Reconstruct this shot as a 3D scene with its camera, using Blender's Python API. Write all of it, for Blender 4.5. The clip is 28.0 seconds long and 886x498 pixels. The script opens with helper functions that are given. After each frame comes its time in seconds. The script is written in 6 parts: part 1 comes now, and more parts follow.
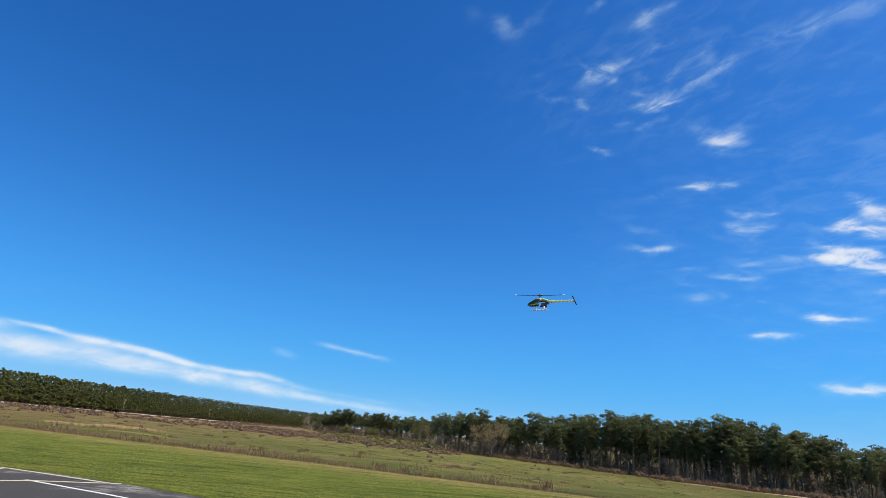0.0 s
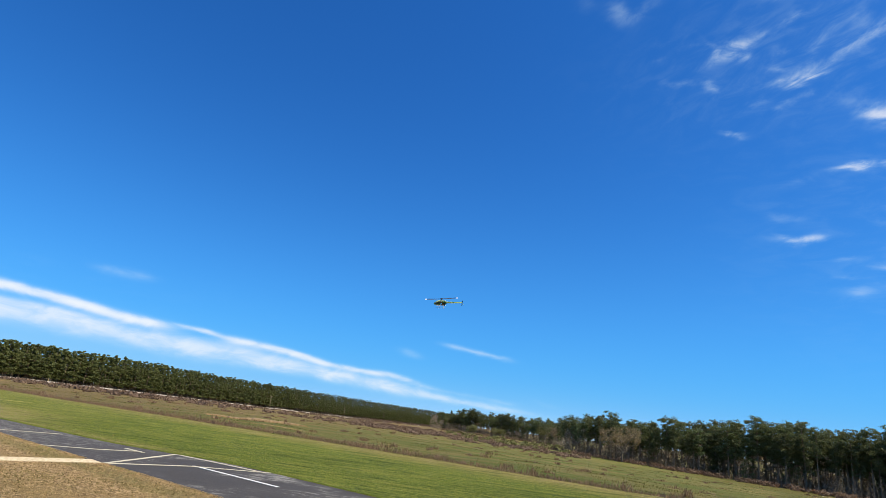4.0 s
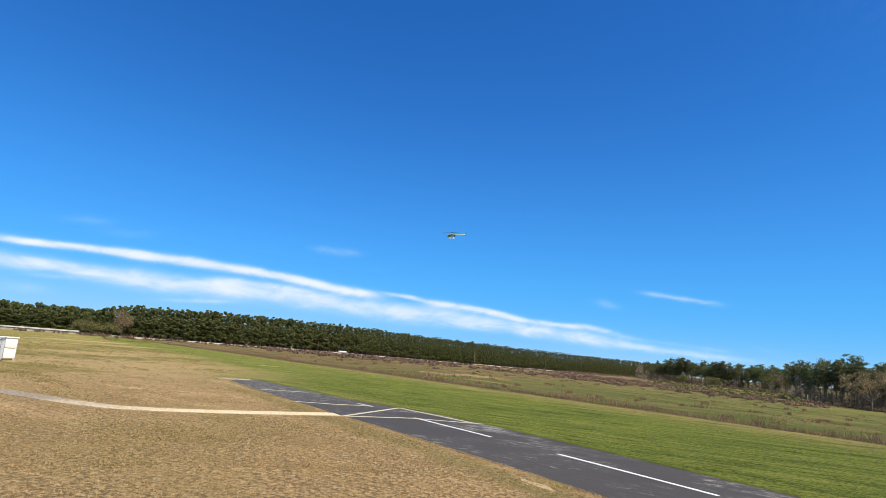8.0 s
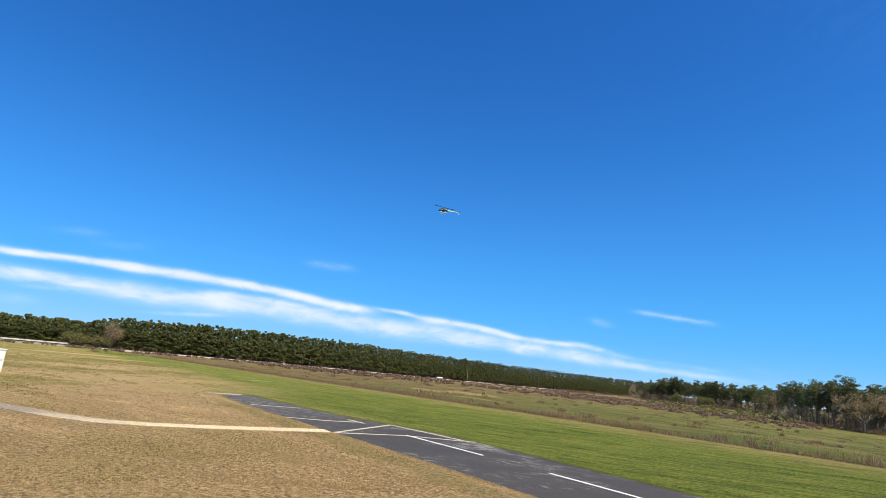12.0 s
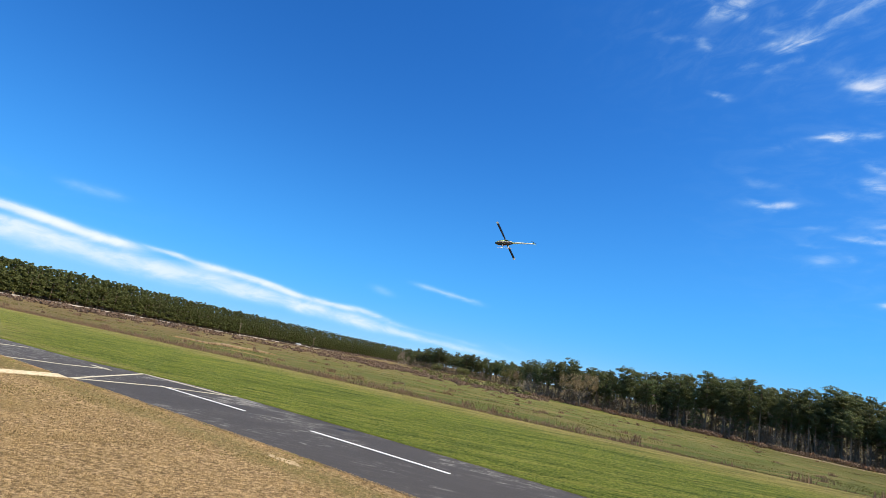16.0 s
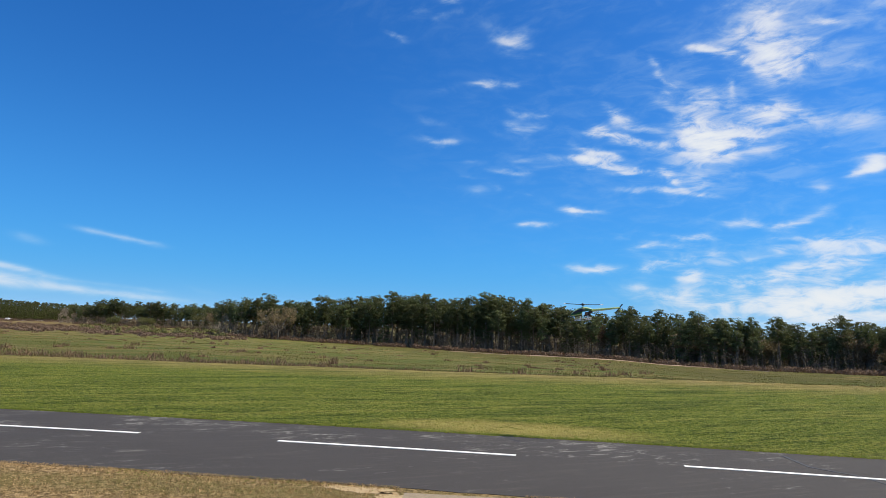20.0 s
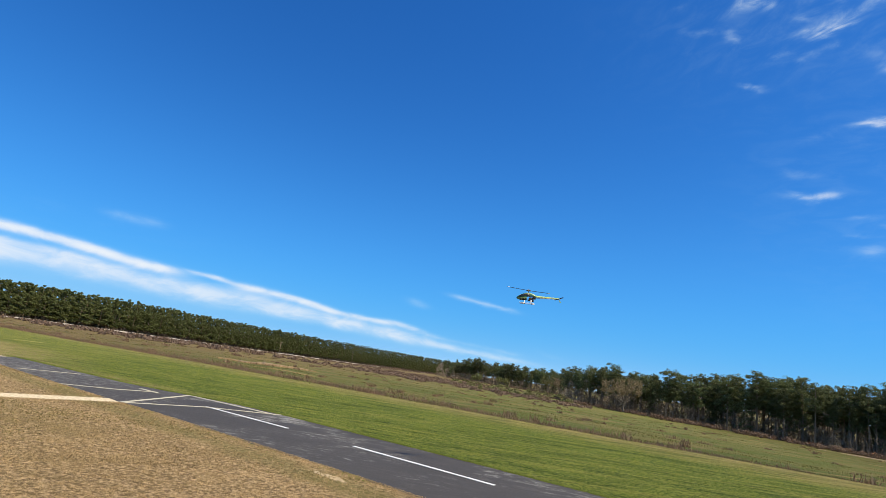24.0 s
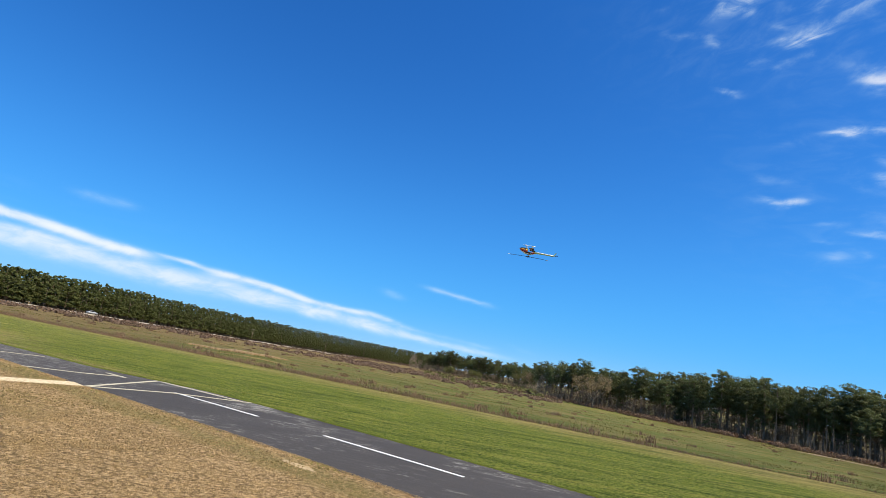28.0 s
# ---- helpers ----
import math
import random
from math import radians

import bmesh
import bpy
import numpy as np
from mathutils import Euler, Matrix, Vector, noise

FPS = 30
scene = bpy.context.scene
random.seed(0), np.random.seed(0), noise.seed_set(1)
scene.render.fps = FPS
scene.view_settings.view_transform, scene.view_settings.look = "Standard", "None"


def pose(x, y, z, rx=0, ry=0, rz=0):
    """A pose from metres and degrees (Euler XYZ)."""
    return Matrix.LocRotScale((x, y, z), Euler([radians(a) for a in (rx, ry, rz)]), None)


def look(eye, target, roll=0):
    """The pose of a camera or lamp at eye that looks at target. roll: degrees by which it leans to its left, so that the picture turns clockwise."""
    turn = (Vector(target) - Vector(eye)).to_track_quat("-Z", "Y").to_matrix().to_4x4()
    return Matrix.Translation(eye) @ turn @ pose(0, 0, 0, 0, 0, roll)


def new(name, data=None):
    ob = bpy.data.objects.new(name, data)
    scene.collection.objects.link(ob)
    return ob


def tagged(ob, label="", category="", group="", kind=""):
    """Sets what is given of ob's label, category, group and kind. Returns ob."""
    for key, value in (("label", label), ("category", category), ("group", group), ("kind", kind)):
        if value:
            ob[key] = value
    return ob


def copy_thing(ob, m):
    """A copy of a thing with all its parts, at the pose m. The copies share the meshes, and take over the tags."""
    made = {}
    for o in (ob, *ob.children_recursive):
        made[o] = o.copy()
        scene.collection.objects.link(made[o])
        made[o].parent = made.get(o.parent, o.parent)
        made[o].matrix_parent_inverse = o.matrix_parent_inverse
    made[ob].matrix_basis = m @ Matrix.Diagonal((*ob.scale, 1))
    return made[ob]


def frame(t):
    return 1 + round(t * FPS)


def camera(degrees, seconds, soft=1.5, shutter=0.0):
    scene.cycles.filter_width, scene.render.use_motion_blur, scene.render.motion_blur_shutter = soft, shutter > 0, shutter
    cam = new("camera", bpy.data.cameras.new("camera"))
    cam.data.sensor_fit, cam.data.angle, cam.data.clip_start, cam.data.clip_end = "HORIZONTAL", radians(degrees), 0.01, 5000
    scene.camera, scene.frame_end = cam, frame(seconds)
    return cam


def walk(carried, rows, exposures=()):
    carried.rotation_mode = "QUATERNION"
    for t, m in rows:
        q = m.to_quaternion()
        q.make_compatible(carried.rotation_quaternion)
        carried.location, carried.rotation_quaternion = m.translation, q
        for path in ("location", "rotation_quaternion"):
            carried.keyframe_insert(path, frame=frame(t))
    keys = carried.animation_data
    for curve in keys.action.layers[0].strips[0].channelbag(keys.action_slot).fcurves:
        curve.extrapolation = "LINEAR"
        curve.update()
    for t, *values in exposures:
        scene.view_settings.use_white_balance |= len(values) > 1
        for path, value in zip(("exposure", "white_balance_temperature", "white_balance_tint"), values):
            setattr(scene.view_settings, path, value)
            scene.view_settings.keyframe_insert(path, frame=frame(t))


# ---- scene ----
# ---- camera and its path ----
cam = camera(75.51, 28.0, soft=0.68)
PATH = [
    (0.0, pose(0, 0, 1.75, 107.97, -4.70, -0.20)),
    (0.5, pose(0, 0, 1.75, 106.44, -6.88, 2.96)),
    (1.0, pose(0, 0, 1.75, 109.01, -7.31, 4.56)),
    (1.5, pose(0, 0, 1.75, 109.50, -7.53, 4.89)),
    (2.0, pose(0, 0, 1.75, 109.09, -7.41, 5.62)),
    (2.5, pose(0, 0, 1.75, 108.45, -6.35, 6.82)),
    (4.5, pose(0, 0, 1.75, 106.01, -6.62, 15.17)),
    (5.0, pose(0, 0, 1.75, 104.81, -6.58, 19.70)),
    (5.5, pose(0, 0, 1.75, 103.56, -5.97, 24.04)),
    (6.0, pose(0, 0, 1.75, 102.70, -5.41, 26.62)),
    (6.5, pose(0, 0, 1.75, 102.55, -5.34, 27.76)),
    (7.0, pose(0, 0, 1.75, 102.71, -5.51, 28.58)),
    (7.5, pose(0, 0, 1.75, 101.80, -4.99, 28.93)),
    (8.0, pose(0, 0, 1.75, 100.69, -4.32, 31.31)),
    (8.5, pose(0, 0, 1.75, 101.50, -4.17, 33.02)),
    (9.0, pose(0, 0, 1.75, 101.67, -4.02, 32.34)),
    (9.5, pose(0, 0, 1.75, 101.47, -3.63, 31.21)),
    (10.0, pose(0, 0, 1.75, 102.58, -4.80, 32.03)),
    (10.5, pose(0, 0, 1.75, 102.38, -4.23, 31.96)),
    (11.0, pose(0, 0, 1.75, 101.78, -3.88, 31.53)),
    (11.5, pose(0, 0, 1.75, 102.15, -4.39, 31.39)),
    (13.5, pose(0, 0, 1.75, 102.50, -6.82, 24.52)),
    (14.0, pose(0, 0, 1.75, 100.70, -6.21, 21.34)),
    (14.5, pose(0, 0, 1.75, 97.62, -5.16, 18.79)),
    (15.0, pose(0, 0, 1.75, 97.70, -7.44, 16.23)),
    (15.5, pose(0, 0, 1.75, 99.25, -8.40, 14.01)),
    (16.0, pose(0, 0, 1.75, 101.46, -9.66, 8.53)),
    (16.5, pose(0, 0, 1.75, 101.79, -8.96, 0.74)),
    (17.0, pose(0, 0, 1.75, 99.70, -5.90, -5.50)),
    (17.5, pose(0, 0, 1.75, 99.14, -4.46, -13.64)),
    (18.0, pose(0, 0, 1.75, 100.73, -3.39, -20.05)),
    (18.5, pose(0, 0, 1.75, 101.39, -3.62, -20.79)),
    (19.0, pose(0, 0, 1.75, 97.63, -3.57, -20.97)),
    (19.5, pose(0, 0, 1.75, 96.03, -3.17, -21.92)),
    (20.0, pose(0, 0, 1.75, 97.83, -1.84, -20.71)),
    (20.5, pose(0, 0, 1.75, 97.96, 0.19, -16.93)),
    (21.0, pose(0, 0, 1.75, 98.12, 0.97, -13.40)),
    (21.5, pose(0, 0, 1.75, 98.72, 0.86, -9.17)),
    (22.0, pose(0, 0, 1.75, 99.42, -0.22, -3.05)),
    (22.5, pose(0, 0, 1.75, 101.74, -3.55, 3.21)),
    (24.5, pose(0, 0, 1.75, 101.98, -7.65, 13.02)),
    (25.0, pose(0, 0, 1.75, 102.19, -8.05, 13.16)),
    (25.5, pose(0, 0, 1.75, 102.30, -8.31, 13.09)),
    (26.0, pose(0, 0, 1.75, 102.29, -8.33, 12.61)),
    (26.5, pose(0, 0, 1.75, 101.82, -8.30, 11.94)),
    (27.0, pose(0, 0, 1.75, 101.46, -8.20, 11.44)),
    (27.5, pose(0, 0, 1.75, 101.00, -8.10, 10.96)),
    (28.0, pose(0, 0, 1.75, 101.56, -8.85, 9.71)),
]
# the exposure eases down a little where bright cloud fills the sky
walk(cam, PATH, [(0.0, -0.08), (2.0, -0.03), (5.0, 0.0), (9.0, 0.05), (11.0, 0.06), (14.0, 0.08), (15.0, 0.10), (16.0, 0.12), (17.0, 0.12), (18.0, 0.0), (19.0, -0.13), (20.0, -0.17), (22.0, -0.15),
                 (25.0, 0.0), (28.0, 0.05)])

# ---- world, sun ----
SUN_AZ, SUN_EL = 98.0, 57.0          # degrees from +y towards +x, and above the ground


def way(az, el):
    a, e = radians(az), radians(el)
    return Vector((math.sin(a) * math.cos(e), math.cos(a) * math.cos(e), math.sin(e)))


sun_data = bpy.data.lights.new("sun", "SUN")
sun_data.energy, sun_data.angle, sun_data.color = 5.5, radians(0.55), (1.0, 0.86, 0.62)
sun = new("sun", sun_data)
sun.matrix_world = look(way(SUN_AZ, SUN_EL) * 300, (0, 0, 0))

# cirrus streaks: azimuth and elevation of both ends, half width (degrees), density
LOW_BAND = [(-70.47, 6.6, -66.25, 6.74, 0.27, 1.2), (-66.72, 6.73, -62.1, 6.85, 0.29, 1.2), (-62.61, 6.85, -57.56, 6.82, 0.4, 1.3), (-58.12, 6.83, -52.67, 6.75, 0.41, 1.3),
            (-53.27, 6.77, -47.45, 6.44, 0.37, 1.3), (-48.08, 6.5, -41.94, 5.73, 0.38, 1.3), (-42.6, 5.79, -38.35, 5.49, 0.39, 1.2), (-70.17, 4.93, -65.95, 4.98, 0.5, 0.8),
            (-66.42, 4.99, -61.76, 4.75, 0.52, 0.8), (-63.12, 4.76, -54.85, 4.66, 0.85, 0.85), (-55.43, 4.66, -49.85, 4.77, 0.89, 0.85), (-50.47, 4.77, -41.79, 4.39, 0.92, 0.85),
            (-42.45, 4.42, -31.45, 3.71, 0.94, 0.85), (-32.12, 3.75, -24.94, 3.36, 0.66, 0.9)]
LOW_BAND_ON = [(-25.6, 3.4, -19.49, 2.91, 0.65, 0.9), (-20.13, 2.96, -14.28, 2.53, 0.64, 0.9), (-14.88, 2.42, -9.37, 1.99, 0.41, 0.85), (-9.94, 2.03, -3.5, 1.61, 0.4, 0.85),
               (-55.01, 5.1, -50.47, 5.53, 0.32, 0.5), (-51.08, 5.52, -44.06, 5.12, 0.32, 0.5)]
BAND_SHREDS = [(-57.56, 3.13, -52.23, 3.55, 0.21, 0.4), (-67.79, 4.03, -64.21, 4.28, 0.19, 0.25), (-69.81, 2.96, -66.38, 2.96, 0.45, 0.22), (-37.58, 5.77, -33.6, 5.45, 0.22, 0.9),
               (-33.51, 5.2, -30.7, 5.12, 0.33, 0.9), (-31.31, 5.15, -27.81, 4.89, 0.33, 0.9), (-28.47, 4.91, -24.99, 4.43, 0.28, 1), (-25.59, 4.52, -22.83, 4.07, 0.28, 1),
               (-23.43, 4.13, -19.51, 3.89, 0.27, 0.75), (-20.15, 3.92, -16.86, 3.83, 0.27, 0.75), (-17.48, 3.9, -14.29, 3.28, 0.27, 0.55), (-14.88, 3.39, -11.78, 2.85, 0.26, 0.55),
               (-33.53, 4.55, -28.33, 4.13, 0.5, 0.4), (-29, 4.18, -24.97, 3.9, 0.5, 0.4)]
BAND_SHREDS_ON = [(-12.37, 2.97, -7.03, 2.52, 0.2, 0.45), (-7.58, 2.55, -4.78, 2.46, 0.2, 0.45), (-3.53, 2.96, -0.96, 2.38, 0.24, 0.3)]
THIN_STREAKS = [(-12.79, 7.36, -10.32, 7.1, 0.26, 0.7), (-10.85, 7.16, -7.86, 6.72, 0.26, 0.7), (-8.42, 6.8, -5.55, 6.42, 0.26, 0.7), (-16.9, 6.32, -14.64, 5.94, 0.38, 0.32),
                (-45.14, 9.46, -42.39, 9.47, 0.39, 0.3), (-42.92, 9.47, -40.14, 9.46, 0.39, 0.3), (-66.71, 8.91, -62.52, 9.39, 0.43, 0.2), (-63.7, 8.22, -58.81, 8.84, 0.45, 0.13)]
HIGH_WISPS = [(-1.26, 40.61, 1.34, 40.26, 0.68, 0.26), (2.61, 40.17, 4.84, 38.57, 0.7, 0.5), (4.39, 38.62, 6.82, 39.66, 0.41, 0.28), (6.31, 39.36, 9.45, 41.62, 0.41, 0.28),
              (13.66, 40.3, 15.19, 41.28, 0.3, 0.6), (18.8, 38.58, 20.88, 39.66, 0.45, 0.6), (20.35, 39.48, 23.73, 40.3, 0.39, 0.35), (13.33, 34.63, 16.62, 35.59, 0.52, 0.85),
              (15.97, 35.41, 19.36, 36.26, 0.31, 0.42), (18.71, 36.1, 22.35, 36.95, 0.3, 0.42), (12.06, 36.62, 14.02, 34.96, 0.24, 0.35), (15.74, 34.67, 17, 33.82, 0.44, 0.5),
              (19.73, 31.61, 23.22, 32.62, 0.56, 0.5), (22.62, 32.42, 26.58, 33.85, 0.55, 0.5)]
HIGH_WISPS_ON = [(25.99, 33.67, 30.34, 34.78, 0.53, 0.5)]
HIGH_FEATHERS = [(29.78, 34.65, 33.92, 35.56, 0.8, 0.24), (33.38, 35.47, 37.28, 35.96, 0.77, 0.24), (36.76, 35.93, 41.54, 35.87, 0.73, 0.24), (18.78, 31.54, 21.13, 31.62, 0.36, 0.7),
                 (20.7, 31.61, 22.79, 31.68, 0.35, 0.7), (21.73, 33.27, 22.86, 34.65, 0.65, 0.3), (22.44, 34.44, 25.61, 35.17, 0.65, 0.3), (25.17, 35.06, 26.58, 35.59, 0.64, 0.3),
                 (18.84, 34.56, 20.26, 33.61, 0.43, 0.25), (18.18, 33.17, 19.97, 32.69, 0.2, 0.4), (18.67, 29.72, 20.45, 30.2, 0.26, 0.45), (20.07, 30.11, 22.17, 30.53, 0.26, 0.45),
                 (16.02, 30.25, 18.2, 30.3, 0.21, 0.4), (13.72, 28.14, 15.76, 27.79, 0.18, 0.75)]
HIGH_PUFFS = [(24.94, 28.9, 26.76, 27.43, 0.61, 0.5), (25.94, 27.59, 28.85, 27.86, 0.75, 0.9), (26.8, 26.53, 28.95, 26.42, 0.2, 0.28), (28.54, 26.42, 30.64, 26.53, 0.2, 0.28),
              (23.08, 29.74, 25.33, 28.66, 0.48, 0.18), (8.22, 33.18, 11.36, 32.8, 0.26, 0.35), (12.31, 32.47, 13.54, 31.97, 0.31, 0.5), (6.14, 35.2, 6.62, 33.73, 0.53, 0.14),
              (9.76, 35.86, 12.52, 36.13, 0.25, 0.3), (7.34, 34.92, 8.92, 35.35, 0.26, 0.25), (23.03, 24.01, 25.27, 24, 0.26, 0.95), (24.75, 24.01, 27.84, 23.93, 0.25, 0.7),
              (18.91, 23, 21.94, 23.79, 0.32, 0.2)]
SMALL_WISPS = [(26.5, 21.74, 27.94, 20.92, 0.25, 0.5), (27.57, 21, 29.9, 20.96, 0.25, 0.5), (29.51, 20.93, 31.24, 21.23, 0.24, 0.5), (26.6, 20.18, 28.34, 19.66, 0.4, 0.6),
               (27.95, 19.69, 30.26, 19.85, 0.4, 0.6), (17.24, 20.68, 19.91, 20.19, 0.27, 0.3), (21.42, 19.75, 22.08, 20.17, 0.31, 0.22), (15.52, 21.79, 18.94, 21.35, 0.48, 0.14),
               (17.66, 18.67, 20.09, 18.22, 0.32, 0.7), (19.66, 18.23, 21.73, 18.56, 0.32, 0.7), (27.25, 16.73, 29.53, 16.84, 0.25, 0.38), (29.07, 16.81, 31.56, 16.99, 0.24, 0.38),
               (22.37, 16.6, 23.86, 16.67, 0.21, 0.35), (24.85, 15.76, 27.65, 15.52, 0.2, 0.55)]
SMALL_WISPS_ON = [(27.17, 15.54, 29.32, 15.56, 0.2, 0.55)]
SMALL_SHREDS = [(22.35, 15.1, 25.37, 14.96, 0.21, 0.3), (23.02, 13.91, 25.14, 14.25, 0.46, 0.42), (25.2, 14.07, 26.36, 13.91, 0.25, 0.35), (28.59, 13.51, 29.95, 13.45, 0.24, 0.3),
                (32.33, 11.79, 34.06, 11.67, 0.33, 1.1), (33.66, 11.7, 36.42, 11.58, 0.18, 0.45), (27.99, 10.41, 29.35, 10.53, 0.24, 0.7), (28.96, 10.53, 31.66, 10.38, 0.24, 0.7),
                (31.28, 16.97, 35.11, 16.73, 0.28, 0.5), (34.63, 16.78, 38.16, 16.35, 0.27, 0.5), (33.49, 17.67, 36.72, 16.99, 0.33, 0.7), (36.28, 17.12, 38.45, 16.36, 0.32, 0.7)]
CLOUD_TAILS = [(36.66, 21.68, 37.84, 20.23, 0.45, 0.6), (37.46, 20.5, 40.13, 19.11, 0.45, 0.6), (39.57, 19.34, 42.75, 18.23, 0.3, 0.38), (34.83, 19.27, 36.87, 19.09, 0.42, 0.9),
               (36.48, 19.19, 38.5, 18.34, 0.41, 0.9), (38.05, 18.5, 40.67, 17.75, 0.36, 0.7), (40.17, 17.87, 42.71, 17.37, 0.36, 0.7), (40.91, 25.49, 41.71, 23.73, 0.28, 0.42),
               (41.44, 24.06, 43.37, 22.38, 0.28, 0.42), (43.41, 22.65, 41.07, 21.48, 0.41, 0.32), (40.88, 22.14, 43.44, 20.22, 0.28, 0.3), (33.31, 16.81, 35.91, 16.32, 0.37, 0.8),
               (35.4, 16.43, 38.08, 15.8, 0.37, 0.8), (34.25, 15.99, 38.68, 15.43, 0.27, 0.65)]
CLOUD_TAILS_ON = [(38.05, 15.51, 42.29, 14.97, 0.26, 0.65)]
BRIGHT_CLOUD = [(43.27, 18.73, 46.19, 19.14, 1.37, 1), (43.92, 17.43, 48.17, 17.3, 1.25, 1.2), (45.14, 16.25, 48.07, 16.06, 0.7, 0.6), (47.53, 17.77, 51.01, 17.05, 0.77, 0.8),
                (48.47, 18.92, 53.06, 19.21, 0.96, 1.1), (47.07, 20.73, 52.99, 19.62, 0.42, 0.4), (44.25, 21.49, 47.54, 20.88, 0.68, 0.5), (47.99, 22.85, 47.86, 20.92, 0.31, 0.4),
                (52.46, 18.65, 56.6, 17.8, 0.64, 0.4), (56.13, 17.87, 59.16, 17.64, 0.62, 0.4), (47.99, 16.87, 54.57, 16.05, 0.48, 0.22), (41.72, 15.41, 43.41, 14.06, 0.55, 0.6),
                (42.95, 14.21, 46.29, 13.96, 0.56, 0.6), (42.34, 14.93, 43.89, 12.95, 0.29, 0.45)]
UPPER_CLOUD = [(48.14, 26.33, 52.69, 26.09, 1.28, 0.8), (49.48, 27.48, 52.17, 27.22, 0.58, 0.7), (50.29, 24.42, 52.68, 22.92, 0.98, 1.2), (50.7, 22.41, 54.4, 23.18, 0.61, 0.8),
               (44.12, 25.94, 46.21, 25.45, 0.32, 1), (45.73, 25.61, 49.05, 24.33, 0.36, 0.75), (48.57, 24.64, 51.15, 22.07, 0.33, 0.7), (52.18, 25.12, 54.51, 23.39, 0.89, 0.6),
               (46.39, 26.55, 49.06, 26.83, 1.42, 0.18), (54.24, 26.33, 56.9, 25.25, 0.25, 0.35), (53.39, 22.34, 59.31, 21.84, 0.49, 0.3), (53, 24.31, 59.37, 23.29, 1.13, 0.22),
               (52.19, 27.53, 59.49, 26.36, 0.85, 0.18)]
TOP_CLOUD = [(49.27, 30.24, 53.85, 28.88, 1.13, 0.8), (53.35, 29.2, 56.83, 29.35, 0.97, 1.2), (56.35, 29.36, 59.51, 29.17, 0.93, 1.2), (53.6, 26.32, 56.15, 25.66, 0.26, 0.4),
             (46.28, 28.89, 49.29, 28.66, 0.37, 0.2)]
LOW_SHREDS = [(37.55, 13.69, 41.3, 13.45, 0.27, 0.5), (40.69, 13.51, 44.28, 12.99, 0.26, 0.5), (43.7, 13.08, 47.13, 12.48, 0.25, 0.5), (26.34, 15.94, 32.7, 16.06, 0.22, 0.3),
              (42.18, 16.16, 45.48, 16.42, 0.67, 0.35), (56.4, 13.44, 58, 13.74, 0.27, 0.75), (57.45, 13.96, 58.97, 14.36, 0.58, 1), (53.83, 12.91, 55.27, 12.63, 0.42, 0.4),
              (46.78, 9.97, 48.87, 10.18, 0.3, 0.4), (48.5, 10.2, 50.25, 9.79, 0.3, 0.4), (51.04, 9.45, 52.72, 10, 0.34, 0.7), (52.4, 9.92, 54.03, 10.22, 0.33, 0.7),
              (54, 10.29, 55.21, 11.05, 0.36, 0.4)]
LOW_SHEET = [(37.36, 9.22, 38.67, 9.17, 0.27, 0.3), (40.2, 9.51, 43.33, 8.98, 0.21, 0.6), (42.74, 9.05, 46.25, 8.79, 0.21, 0.6), (38.96, 8.05, 41.82, 8.55, 0.32, 0.55),
             (41.24, 8.54, 44.81, 8.1, 0.32, 0.55), (40.25, 7.07, 43.46, 6.79, 0.37, 0.7), (41.26, 7.35, 45.31, 7.08, 0.47, 0.35), (44.73, 7.07, 48.12, 7.39, 0.46, 0.35),
             (32.65, 6.22, 35.62, 5.97, 0.33, 0.8), (35.06, 5.96, 37.82, 6.31, 0.33, 0.8), (39.13, 6.08, 42.38, 6.41, 0.32, 0.55), (42.73, 5.32, 45.38, 5.57, 0.47, 0.8),
             (38.23, 4.27, 40.4, 4.55, 0.38, 0.55), (46.18, 4.66, 49.92, 5.14, 0.45, 0.8)]
RIGHT_SHEET = [(49.39, 5.05, 52.08, 5.69, 0.44, 0.7), (51.57, 5.58, 54.56, 6.16, 0.48, 0.65), (54.08, 6.08, 57.3, 6.6, 0.47, 0.65), (50.49, 7.6, 52.31, 7.58, 0.39, 0.6),
               (52.85, 7.79, 55.78, 8.01, 0.67, 0.65), (55.31, 7.98, 59.82, 8.19, 0.64, 0.65), (54.09, 6.8, 57.31, 7.29, 0.47, 0.6), (56.85, 7.24, 59.81, 7.44, 0.45, 0.6),
               (47.56, 8.37, 53.36, 8.54, 0.25, 0.35), (52.86, 8.53, 57.33, 8.65, 0.24, 0.35), (45.69, 6.57, 49.92, 6.88, 0.25, 0.35), (41.34, 2.96, 49.03, 3.35, 1.03, 0.55),
               (48.49, 3.32, 59.73, 3.85, 0.95, 0.7), (38.78, 3.48, 44.37, 3.98, 0.64, 0.3)]
RIGHT_SHEET_ON = [(48.49, 2.22, 59.71, 2.74, 1.13, 1), (54.87, 4.92, 59.76, 5.2, 0.83, 0.55)]
STREAKS = LOW_BAND + LOW_BAND_ON + BAND_SHREDS + BAND_SHREDS_ON + THIN_STREAKS + HIGH_WISPS + HIGH_WISPS_ON + HIGH_FEATHERS + HIGH_PUFFS + SMALL_WISPS + SMALL_WISPS_ON + SMALL_SHREDS + CLOUD_TAILS + CLOUD_TAILS_ON + BRIGHT_CLOUD + UPPER_CLOUD + TOP_CLOUD + LOW_SHREDS + LOW_SHEET + RIGHT_SHEET + RIGHT_SHEET_ON
